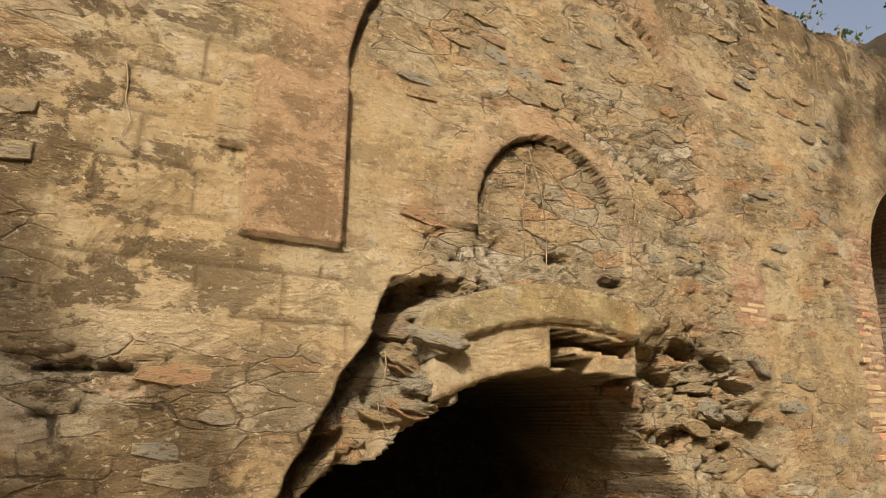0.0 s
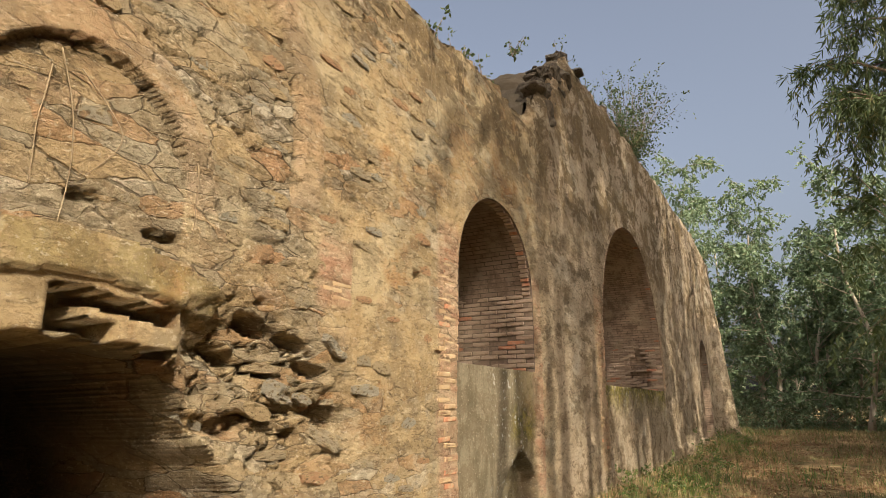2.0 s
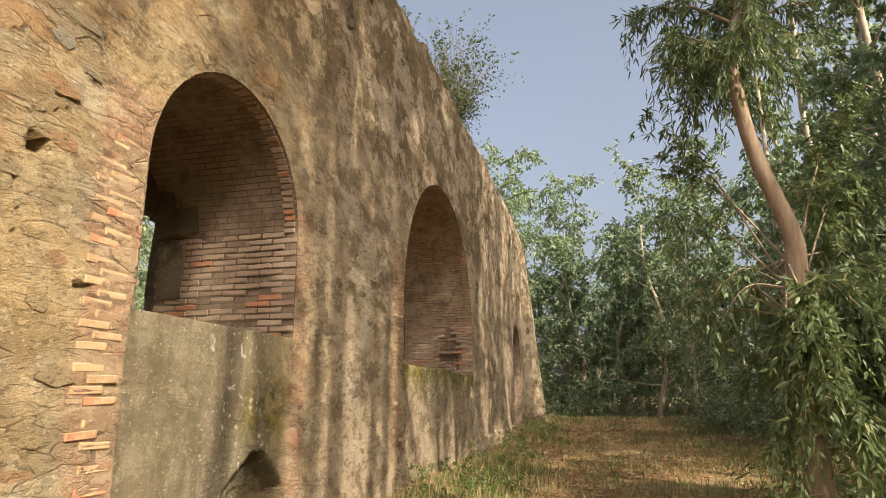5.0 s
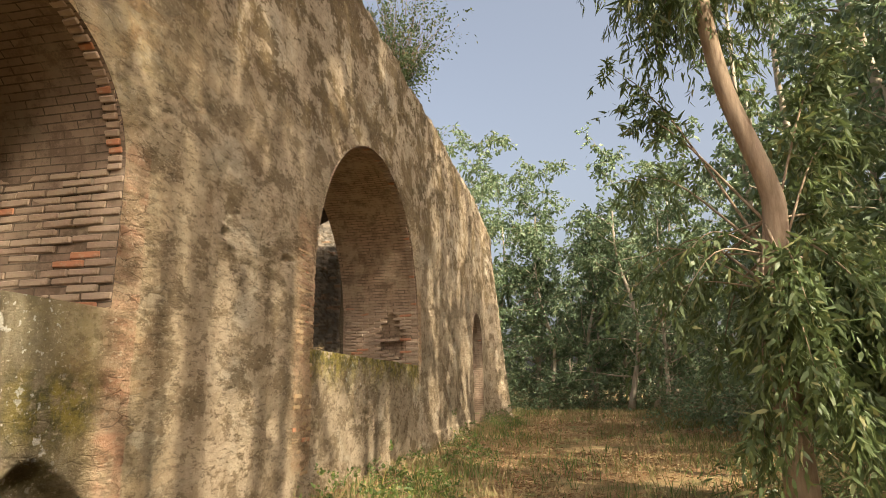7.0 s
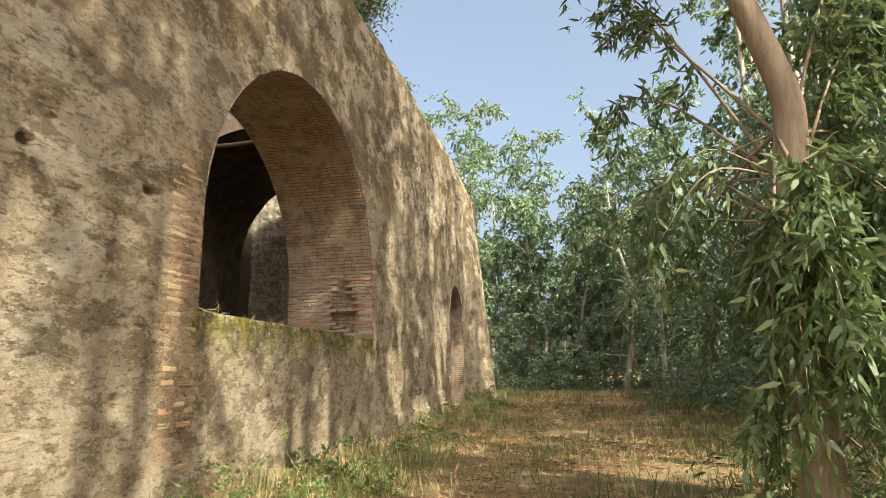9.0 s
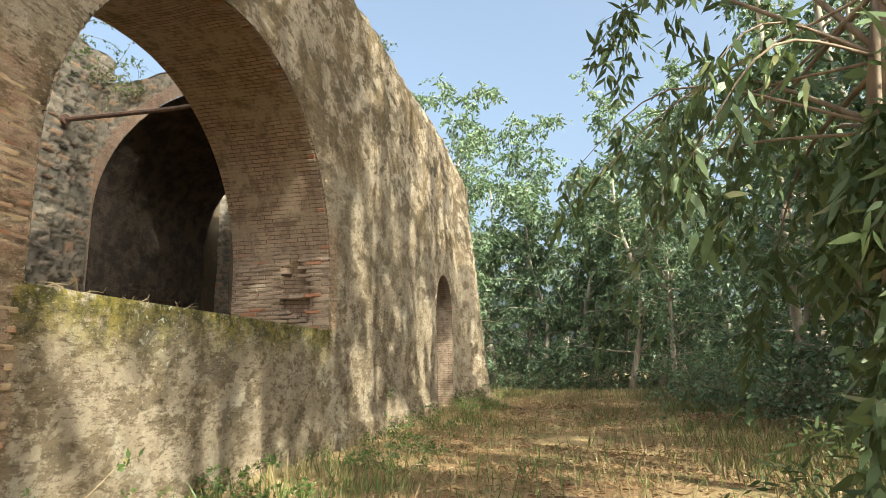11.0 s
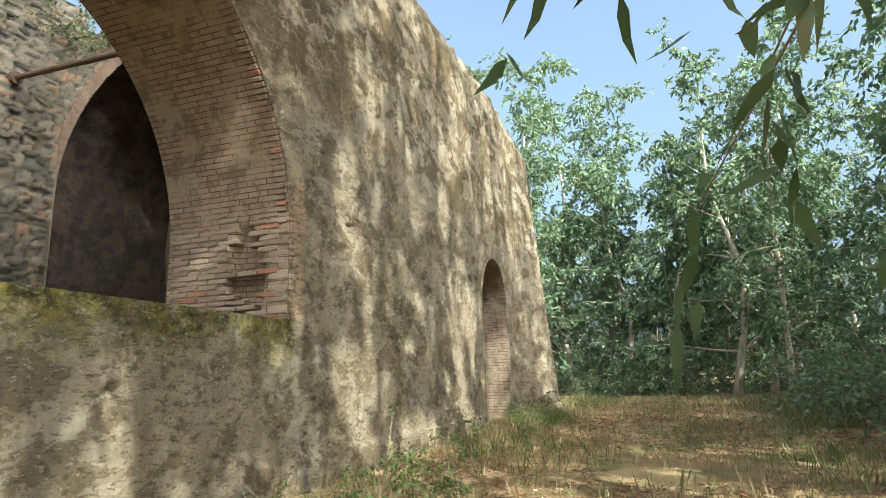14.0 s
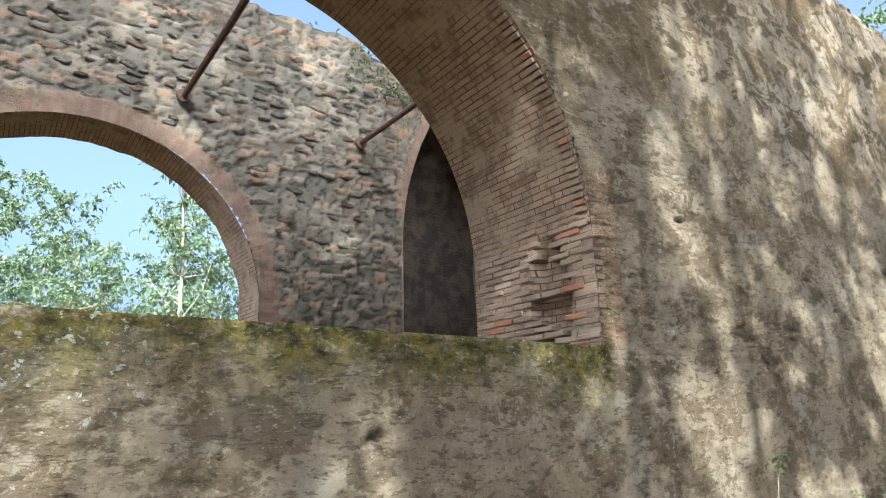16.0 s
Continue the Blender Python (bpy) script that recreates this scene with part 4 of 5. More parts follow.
def gum_tree(name, base, spine, r0, r1, limbs, sprays, per, leaf_len, leaf_w, seed, label, group="", bark=None, leaf=None, reach=1.0, hang=0.8, segments=2, spray_len=0.6, crown_from=0.35):
    """A gum tree: a bent trunk, limbs that fork into twigs, and a crown of drooping lance leaves."""
    rng = np.random.default_rng(seed)
    bark, leaf = bark or BARK, leaf or LEAF
    tree = thing(name, label, "tree", group, base)
    line = curve_points(spine, 5)
    n = len(line)
    radii = [r0 + (r1 - r0) * (k / (n - 1)) ** 0.85 for k in range(n)]
    radii[0] *= 1.35
    stem = n - 3 if limbs > 30 else n
    v, f = tube_data(line[:stem], radii[:stem], 10)
    mesh_object("trunk", v, f, bark, tree, "", True)
    tips, bv, bf = [], [], []
    single = limbs < 30
    for k in range(limbs):
        at = crown_from + (1 - crown_from) * (k + rng.uniform(0, 0.9)) / limbs
        j = min(n - 1, int(at * (n - 1)))
        start = line[j]
        az = rng.uniform(0, math.tau)
        out = Vector((math.cos(az), math.sin(az), rng.uniform(0.15, 0.9))).normalized()
        L = reach * rng.uniform(0.6, 1.25) * (1.15 - 0.55 * at)
        pts = [start]
        for s in range(1, 5):
            out = (out + Vector(rng.normal(0, 0.18, 3)) + Vector((0, 0, -0.10 * s * hang))).normalized()
            pts.append(pts[-1] + out * L / 4)
        rad = [max(0.006, radii[j] * 0.42 * (1 - s / 4.6)) for s in range(5)]
        v, f = tube_data(pts, rad, 5)
        if single:
            mesh_object("limb", v, f, bark, tree, "", True)
        bf += [tuple(q + len(bv) for q in face) for face in f]
        bv += v
        for s in range(sprays):
            u = rng.uniform(0.25, 1.0) * 4
            a = min(3, int(u))
            p = pts[a].lerp(pts[a + 1], u - a)
            w = (Vector(rng.normal(0, 0.7, 3)) + out * 0.5).normalized()
            tips.append((p, w))
    if not single:
        tagged(mesh_object("branching", bv, bf, bark, tree, "", True), kind="stuff")
    for s in range(sprays * 4):
        p = line[int(rng.uniform(0.5 + 0.5 * crown_from, 1.0) * (n - 1))]
        tips.append((p, Vector(rng.normal(0, 0.7, 3)).normalized()))
    roots, ways, lens, wids = leafy_sprays(rng, tips, spray_len, hang, per, leaf_len, leaf_w)
    v, f = leaves_data(roots, ways, lens, wids, rng, segments)
    tagged(mesh_object("crown", v.tolist(), f, leaf, tree, "drooping narrow grey-green leaves"), kind="stuff")
    return tree


# the bent gum tree beside the path
gum_tree("gum_tree", (13.2, -2.35, gz(13.2, -2.35) - 0.05),
         [(0.15, -0.05, 0), (0.08, 0.0, 1.2), (0.0, 0.04, 2.5), (0.0, -0.09, 3.45), (0.0, -0.05, 3.95), (0.0, 0.28, 5.15), (0.0, 0.42, 6.3), (0.0, 0.38, 6.9), (0.0, 0.16, 7.7), (0.05, 0.05, 9.0), (0.2, -0.2, 11.0)],
         0.19, 0.05, 28, 17, 28, 0.20, 0.016, 11, "bent gum tree with smooth tan bark and drooping leaves", "gum trees by the path", reach=2.4, hang=0.9, spray_len=0.6, crown_from=0.62)


def hanging_branch(points, seed, sprays, per, leaf_len=0.21, leaf_w=0.016, r=0.02, spray=0.5, label="leafy gum branch hanging over the path", hang=0.55):
    rng = np.random.default_rng(seed)
    line = curve_points(points, 5)
    ob = thing("gum_branch", label, "branch", "hanging gum branches", line[0])
    o = line[0]
    line = [p - o for p in line]
    v, f = tube_data(line, [r * (1 - 0.85 * k / (len(line) - 1)) for k in range(len(line))], 6)
    mesh_object("stem", v, f, BARK, ob, "", True)
    tips = []
    for s in range(sprays):
        u = rng.uniform(0.3, 1) * (len(line) - 1)
        a = min(len(line) - 2, int(u))
        tips.append((line[a].lerp(line[a + 1], u - a), (Vector(rng.normal(0, 0.6, 3)) + (line[a + 1] - line[a]).normalized() * 0.7 + Vector((0, 0, -0.4))).normalized()))
    a, b, c, d = leafy_sprays(rng, tips, spray, hang, per, leaf_len, leaf_w)
    v, f = leaves_data(a, b, c, d, rng, 2)
    tagged(mesh_object("foliage", v.tolist(), f, LEAF, ob, "long narrow green leaves"), kind="stuff")
    return ob


TRUNK = Vector((13.2, -2.32, 2.4))
for k, (end, sprays, per) in enumerate((((12.9, -2.9, 0.9), 66, 24), ((13.2, -3.5, 0.8), 66, 24), ((14.8, -3.4, 0.9), 64, 22), ((13.4, -2.3, 1.3), 60, 24), ((14.9, -2.0, 1.6), 12, 16),
                                          ((14.6, -1.7, 2.2), 16, 14), ((15.3, -1.3, 3.0), 20, 18), ((15.6, -1.0, 4.6), 16, 18), ((15.0, -1.1, 5.6), 18, 18), ((14.4, -3.9, 4.6), 60, 22),
                                          ((14.0, -3.7, 5.8), 60, 22), ((15.2, -4.2, 3.4), 40, 24), ((14.2, -3.6, 2.6), 70, 24), ((12.6, -1.15, 2.1), 8, 7), ((14.85, -0.82, 1.62), 11, 8), ((15.05, -0.9, 1.8), 11, 5), ((14.6, -1.15, 2.35), 10, 6), ((14.35, -0.6, 2.4), 11, 9),
                                          ((14.7, -0.55, 2.7), 9, 9), ((13.3, -1.3, 2.7), 10, 10), ((12.2, -2.3, 1.5), 30, 18), ((12.5, -2.1, 1.0), 30, 18), ((12.3, -2.7, 0.7), 30, 18), ((12.7, -1.9, 0.7), 30, 18), ((12.4, -2.4, 2.1), 30, 18), ((13.4, -3.6, 1.8), 70, 24), ((12.7, -3.3, 1.9), 50, 22), ((15.7, -2.6, 2.2), 14, 20), ((15.8, -0.9, 6.8), 16, 18))):
    e = Vector(end)
    mid = TRUNK.lerp(e, 0.55) + Vector((0, 0, 0.55))
    few = sprays < 12
    hanging_branch([TRUNK + Vector((0, 0, 0.4 * (k % 3))), mid, e], 40 + k, sprays, per, 0.16 if few else 0.175, 0.022 if few else 0.022, 0.012 if few else 0.02, 0.28 if few else 0.5, hang=0.95 if few else 0.55)

# tall trees whose crowns shade the wall, along the walk and behind it
TALL = []
for k in range(4):
    rng_ = random.Random(k)
    w = [rng_.uniform(-0.35, 0.35) for _ in range(6)]
    h = (21.5, 20.5, 21.0, 27.0)[k]
    x, y = ((2.2, -7.8), (4.0, -7.8), (11.2, -7.8), (-1.6, -11.0))[k]
    TALL.append(gum_tree("gum_tree", (x, y, gz(x, y) - 0.05), [(0, 0, 0), (w[0], w[1], h * 0.3), (w[2], w[3], h * 0.6), (w[4], w[5], h)], 0.2, 0.06, (9, 9, 12, 11)[k], (3, 3, 3, 4)[k], 40, 0.30, 0.055, 60 + k,
                         "tall slender gum tree with pale trunk beside the path", "gum trees by the path", PALE_BARK, LEAF, 2.5, 0.8, 1, 0.8, (0.68, 0.70, 0.48, 0.72)[k]))
for k, (x, y, s, m) in enumerate(((13.4, -8.2, 0.95, 2), (15.6, -7.4, 0.9, 2), (18.0, -8.4, 0.95, 2), (20.2, -7.0, 0.9, 2), (22.4, -8.0, 0.95, 2), (27.0, -7.6, 0.9, 2), (29.4, -6.6, 0.85, 2),
                                  (0.55, -10.6, 1.0, 3), (2.75, -8.8, 1.05, 0), (6.6, -10.9, 1.0, 3), (1.2, -7.7, 1.0, 1), (0.2, -13.6, 1.18, 3), (3.0, -14.0, 1.16, 3), (9.2, -11.0, 0.98, 3), (9.8, -8.6, 0.95, 2),
                                  (-8.4, -7.0, 0.6, 2), (12.0, -12.0, 1.0, 2), (2.0, -11.8, 1.0, 3), (4.4, -12.2, 1.02, 3), (7.6, -12.8, 1.0, 3), (12.2, -9.6, 0.98, 2), (14.6, -9.2, 0.97, 2), (17.0, -9.0, 0.95, 2), (19.2, -9.4, 0.97, 2), (3.2, -13.0, 1.2, 3), (5.6, -12.6, 1.2, 3), (1.0, -12.8, 1.2, 3), (-2.6, -12.5, 1.12, 3), (-1.2, -12.0, 1.12, 3), (-0.3, -8.0, 1.02, 1), (-8.9, -7.5, 0.58, 2), (-7.9, -7.2, 0.56, 2))):
    t = copy_thing(TALL[m], pose(x, y, gz(x, y) - 0.05, 0, 0, 50 * k))
    t.scale = (s, s, s)

# far wood: three kinds of tree, repeated
MODELS = []
for k in range(3):
    rng_ = random.Random(90 + k)
    w = [rng_.uniform(-0.6, 0.6) for _ in range(6)]
    h = (13.0, 11.0, 15.0)[k]
    MODELS.append(gum_tree("gum_tree", (41 + 2.3 * k, -4.0 + 3.1 * k, 0.2), [(0, 0, 0), (w[0], w[1], h * 0.3), (w[2], w[3], h * 0.6), (w[4], w[5], h)], 0.14, 0.02, 34, 12, 12, 0.26, 0.060, 90 + k,
                           "pale-barked gum tree in the wood beyond the wall", "trees of the far wood", PALE_BARK, FAR_LEAF, 2.9, 0.45, 1, 0.7, 0.14))
rng = random.Random(5)
spots = [(43.5, 4.0), (42.0, 1.6), (44.0, 6.2), (39.6, -2.6), (43.0, -1.2), (46.0, 2.4), (41.0, -5.2), (47.5, -2.5), (45.0, -5.5)]
for _ in range(2000):
    x, y = rng.uniform(20, 64), rng.uniform(-26, 12)
    if x < 36 and y > -6.2 - 0.05 * (36 - x) or (x > 34 and x < 40 and y > -3) or (x < 48 and abs(y + 1.4) < 1.6 and x < 40):
        continue
    if all((x - a) ** 2 + (y - b) ** 2 > 7.5 for a, b in spots):
        spots.append((x, y))
    if len(spots) > 68:
        break
for _ in range(400):
    x, y = rng.uniform(0, 36), rng.uniform(27, 48)
    if all((x - a) ** 2 + (y - b) ** 2 > 12 for a, b in spots):
        spots.append((x, y))
    if len(spots) > 76:
        break
# unseen trees added to the south, to cut sky light on the wall
for _ in range(900):
    x, y = rng.uniform(-30, 42), rng.uniform(-44, -18)
    if all((x - a) ** 2 + (y - b) ** 2 > 10 for a, b in spots):
        spots.append((x, y))
    if len(spots) > 150:
        break
for k, (x, y) in enumerate(spots):
    s = rng.uniform(1.0, 1.25) if k < 9 else rng.uniform(0.75, 1.15)
    # added southern trees: sized to hide low sky but let the sun pass
    if y < -18 and x < 42:
        s = 0.05 * (3.35 - y) * rng.uniform(0.85, 1.0)
    model = MODELS[k % 3]
    t = copy_thing(model, pose(x, y, gz(x, y) - 0.05, 0, 0, rng.uniform(0, 360)))
    t.scale = (s, s, s)


# young trees that shade the path
for k, (x, y, h) in enumerate(((4.2, -6.6, 0.42), (18.6, -6.8, 0.9), (22.0, -7.4, 1.0), (24.6, -6.8, 1.0), (27.6, -7.4, 1.05), (30.8, -7.6, 1.1))):
    copy_thing(MODELS[k % 3], pose(x, y, gz(x, y) - 0.05, 0, 0, 83 * k)).scale = (h, h, h)


def shrub(name, at, size, seed, count, leaf_len, leaf_w, label, material=None, category="shrub", group="", up=0.0, blades=2):
    """A bush: arching stems with leaves all along them."""
    rng = np.random.default_rng(seed)
    ob = thing(name, label, category, group, at)
    bv, bf, tips = [], [], []
    for k in range(max(5, count // 60)):
        az = rng.uniform(0, math.tau)
        out = Vector((math.cos(az), math.sin(az), rng.uniform(0.5, 1.6) + up)).normalized()
        pts = [Vector((0, 0, -0.03))]
        for s in range(4):
            out = (out + Vector((0, 0, -0.22 if up == 0 else -0.04)) + Vector(rng.normal(0, 0.12, 3))).normalized()
            pts.append(pts[-1] + out * size * rng.uniform(0.18, 0.34))
        v, f = tube_data(pts, [0.008, 0.007, 0.006, 0.005, 0.003], 4)
        bf += [tuple(q + len(bv) for q in face) for face in f]
        bv += v
        for s in range(6):
            a = rng.integers(0, 4)
            tips.append((pts[a].lerp(pts[a + 1], rng.uniform(0, 1)), (out + Vector(rng.normal(0, 0.6, 3))).normalized()))
    tagged(mesh_object("stemwork", bv, bf, TWIG, ob, "", True), kind="stuff")
    a, b, c, d = leafy_sprays(rng, tips, 0.35 * size, 0.3, max(3, count // len(tips)), leaf_len, leaf_w)
    v, f = leaves_data(a, b, c, d, rng, blades)
    tagged(mesh_object("foliage", v.tolist(), f, material or SHRUB_LEAF, ob), kind="stuff")
    return ob


rng = random.Random(8)
for k in range(26):
    x = rng.uniform(11, 30)
    y = FACE - rng.uniform(0.35, 1.3) * (1.0 if x < 24 else 0.7)
    shrub("bramble", (x, y, gz(x, y)), rng.uniform(0.5, 0.95), 200 + k, 420, 0.055, 0.018, "low green bramble at the foot of the wall", None, "bramble", "brambles along the wall")
for x, y, s in ((6.15, 3.0, 0.45), (4.55, 3.05, 0.35), (5.9, 2.9, 0.5), (10.6, 2.9, 0.5), (14.2, 2.95, 0.7), (-0.2, 3.1, 0.35)):
    shrub("bramble", (x, y, gz(x, y)), s, int(x * 10) + 900, 300, 0.05, 0.018, "low green bramble at the foot of the wall", None, "bramble", "brambles along the wall")
UNDER = [shrub("undergrowth", (38.5 + k, -6.0 - 2 * k, 0.2), 2.6, 300 + k, 2600, 0.13, 0.045, "dense green undergrowth at the edge of the wood", FAR_LEAF, "undergrowth", "undergrowth", 0.0, 1) for k in range(3)]
for k in range(70):
    x, y = rng.uniform(19, 50), rng.uniform(-16, 9)
    if x < 36 and y > -5.0 or (x < 37.5 and y > -4.2):
        continue
    copy_thing(UNDER[k % 3], pose(x, y, gz(x, y) - 0.05, 0, 0, rng.uniform(0, 360)))
# trees beyond the back arch
for k, (x, y, s) in enumerate(((12.6, 27, 0.8), (15.4, 27, 0.72), (19.6, 21, 0.85), (17.4, 29, 0.85), (22.4, 26, 0.7), (14.2, 32, 0.9), (24.5, 18.5, 0.9), (28.5, 21.5, 1.0), (32.5, 24.5, 1.0), (37.0, 28.0, 1.1), (10.5, 30, 0.8), (13.4, 35, 0.92), (16.6, 35, 0.95), (19.0, 33, 0.95), (8.4, 33, 0.85), (21.4, 30, 0.95), (11.8, 24, 0.6), (14.0, 23.5, 0.58), (17.0, 24, 0.62))):
    copy_thing(MODELS[k % 3], pose(x, y, gz(x, y) - 0.05, 0, 0, 70 * k)).scale = (s, s, s)
for k, (x, y) in enumerate(((14.5, 19.5), (17.5, 18.5), (20.0, 18.0), (12.0, 20.5))):
    copy_thing(UNDER[k % 3], pose(x, y, gz(x, y) - 0.05, 0, 0, 80 * k)).scale = (1.2, 1.2, 1.5)
# plants on the wall's top
for x, z, s, c, ll in ((19.2, 8.55, 2.2, 6500, 0.07), (12.4, 8.2, 0.7, 100, 0.05), (14.8, 8.4, 0.7, 120, 0.05), (10.2, 7.5, 0.4, 80, 0.05), (18.6, 8.3, 1.4, 1800, 0.07), (9.0, 6.1, 0.6, 160, 0.05), (8.1, 6.1, 0.6, 180, 0.05), (7.3, 6.1, 0.5, 140, 0.05), (22.4, 8.3, 0.7, 300, 0.05), (25.0, 8.2, 0.6, 200, 0.05), (20.6, 8.3, 0.5, 160, 0.05)):
    shrub("wall_shrub", (x, 3.75, z - 0.05), s, int(x * 7), c, ll * 1.25, 0.023, "grey-green shrub growing on top of the wall", LEAF, "shrub", "plants on the wall top", 1.6)
for x, y, z, s, c in ((19.9, INNER + 0.3, 8.55, 1.2, 500), (20.9, INNER - 0.2, 7.9, 1.4, 900), (21.1, 8.9, 7.6, 0.9, 400)):
    shrub("wall_shrub", (x, y, z), s, int(x * 9), c, 0.08, 0.02, "green shrub growing on the inner wall", SHRUB_LEAF, "shrub", "plants on the inner wall")

for x, y, s in ((13.7, -3.2, 1.5), (14.7, -3.5, 1.7), (13.2, -3.9, 1.6), (15.6, -3.9, 1.8), (12.4, -4.4, 1.4), (17.4, -5.6, 1.5)):
    shrub("gum_sapling", (x, y, gz(x, y)), s, int(x * 17), 1100, 0.17, 0.015, "bushy young gum shoots at the foot of the trees", LEAF, "sapling", "gum saplings")


def litter(count, seed):
    rng_l = np.random.default_rng(seed)
    x, y = rng_l.uniform(4, 36, count), rng_l.uniform(-6, 3.1, count)
    keep = fbm(x * 0.8, y * 0.8, 3, 77) + rng_l.uniform(-0.2, 0.2, count) > 0.45
    x, y = x[keep], y[keep]
    n = len(x)
    ways = np.stack([rng_l.normal(0, 1, n), rng_l.normal(0, 1, n), rng_l.uniform(-0.05, 0.25, n)], -1)
    v_, f_ = leaves_data(np.stack([x, y, ground_height(x, y) + 0.012], -1), ways, rng_l.uniform(0.06, 0.16, n), rng_l.uniform(0.007, 0.014, n), rng_l, 1)
    ob = mesh_object("leaf_litter", v_.tolist(), f_, DEAD_LEAF)
    return tagged(ob, "fallen brown gum leaves on the path", "leaf litter", kind="stuff")


litter(60000, 411)
grass("grass", -4, 38, -6, 3.2, 105000, 0.27, 401, "dry straw-coloured grass along the path", STRAW, off_path)
grass("grass", 6, 38, -6, 3.0, 34000, 0.32, 402, "green weeds among the dry grass", SHRUB_LEAF, off_path)
# dry weeds on the sill, creepers on the wall
for x, s in ((13.75, 0.30), (14.3, 0.38), (15.0, 0.26), (15.7, 0.2)):
    shrub("dry_weed", (x, FACE + 0.3, WIN2["sill"] - 0.01), s, int(x * 31), 60, 0.05, 0.003, "dry reddish weed on the window sill", STRAW, "weed", "weeds on the sill")


def creeper(points, r=0.0042):
    ob = thing("creeper", "thin dry creeper stem clinging to the wall", "creeper", "creepers", points[0])
    line = [p - Vector(points[0]) for p in curve_points(points, 6)]
    v_, f_ = tube_data(line, [r * (1 - 0.5 * k / len(line)) for k in range(len(line))], 5)
    mesh_object("stem", v_, f_, TWIG, ob, "", True)
    return ob


rng = random.Random(21)
for x, z0, z1, dx in ((2.72, 2.15, 3.42, 0.12), (2.66, 2.6, 3.3, -0.02), (2.85, 2.7, 3.35, 0.25), (0.08, 2.9, 3.3, 0.03), (3.62, 2.5, 3.05, 0.05), (1.62, 1.45, 1.9, -0.04), (6.6, 4.7, 5.9, 0.1), (6.9, 4.4, 5.9, -0.1), (7.2, 4.9, 5.9, 0.15), (7.5, 4.5, 6.0, 0.0), (6.2, 5.0, 5.9, -0.1), (7.9, 5.0, 6.0, 0.1)):
    pts = []
    for j in range(5):
        t_ = j / 4
        x_, z_ = x + dx * math.sin(t_ * 3) + rng.uniform(-0.02, 0.02), z1 + (z0 - z1) * t_
        hh, _ = relief(np.array([x_]), np.array([z_]))
        pts.append((x_, FACE - float(np.clip(hh[0], -0.03, 0.1)) - 0.012, z_))
    creeper(pts)


# ---------------------------------------------------------------- bricks and stones, piece by piece
def brick_mesh(lx, ly, lz, seed, material=None):
    """A worn brick, with knocked-off corners."""
    rng = random.Random(seed)
    bm = bmesh.new()
    add_box(bm, (-lx / 2, -ly / 2, -lz / 2), (lx / 2, ly / 2, lz / 2), 0.004, rng)
    bmesh.ops.bevel(bm, geom=bm.edges[:], offset=0.006, segments=1, affect="EDGES")
    me = bpy.data.meshes.new("brick")
    bm.to_mesh(me)
    bm.free()
    me.materials.append(material or BRICK)
    return me


def piece(name, me, parent, m):
    ob = new(name, me)
    ob.parent = parent
    ob.matrix_basis = m
    return ob


HEADERS = [brick_mesh(0.13, 0.27, 0.052, 500 + k) for k in range(5)]
VOUSSOIRS = [brick_mesh(0.25, 0.12, 0.052, 520 + k) for k in range(5)]
REVEALS = [o for o in wall_front.children if o.name.startswith("arch_reveal")]
WALL_TOP = next(o for o in wall_front.children if o.name.startswith("wall_top"))
rng = random.Random(77)


def jamb(parent, x, side, y0, y1, z0, z1, worn=False):
    """Courses of single bricks on a jamb; side is the way that the face looks."""
    k = 0
    z = z0
    while z < z1:
        y = y0 + (0.0 if k % 2 else 0.14)
        while y < y1 - 0.13:
            lost = worn and math.hypot((y - y0 - 0.49) / 0.25, (z - z0 - 0.47) / 0.58) < 1
            if rng.random() > (0.85 if lost else 0.08):
                piece("brick", rng.choice(HEADERS), parent, pose(x + side * (-0.056 + rng.uniform(0.0, 0.014)), y, z, rng.uniform(-1, 1), rng.uniform(-2, 2), rng.uniform(-2, 2)))
            y += 0.285
        z += 0.067
        k += 1


jamb(REVEALS[0], WIN1["mid"] + WIN1["half"], -1, FACE + 0.13, 5.1, 2.0, 3.1)
jamb(REVEALS[1], WIN2["mid"] + WIN2["half"], -1, FACE + 0.13, BACK, 1.93, 3.5, True)


def voussoirs(parent, o, a0, a1, out):
    n = int(o["half"] * radians(a1 - a0) / 0.068)
    for k in range(n + 1):
        a = radians(a0 + (a1 - a0) * k / n)
        r = o["half"] + 0.105 + rng.uniform(-0.012, 0.012)
        piece("brick", rng.choice(VOUSSOIRS), parent, pose(o["mid"] + r * math.cos(a), FACE + 0.085 - out + rng.uniform(-0.008, 0.008), o["spring"] + r * math.sin(a), 0, -math.degrees(a), 0))


jamb(REVEALS[0], WIN1["mid"] - WIN1["half"], 1, FACE + 0.155, FACE + 0.75, 2.0, 3.1)
jamb(REVEALS[1], WIN2["mid"] - WIN2["half"], 1, FACE + 0.155, FACE + 0.75, 2.2, 3.3)
voussoirs(REVEALS[0], WIN1, 4, 176, 0.005)
voussoirs(REVEALS[1], WIN2, 4, 176, 0.005)
voussoirs(REVEALS[2], DOOR, 4, 176, 0.005)


FACING = [brick_mesh(0.25, 0.10, 0.050, 540 + j, OCHRE_BRICK) for j in range(5)]


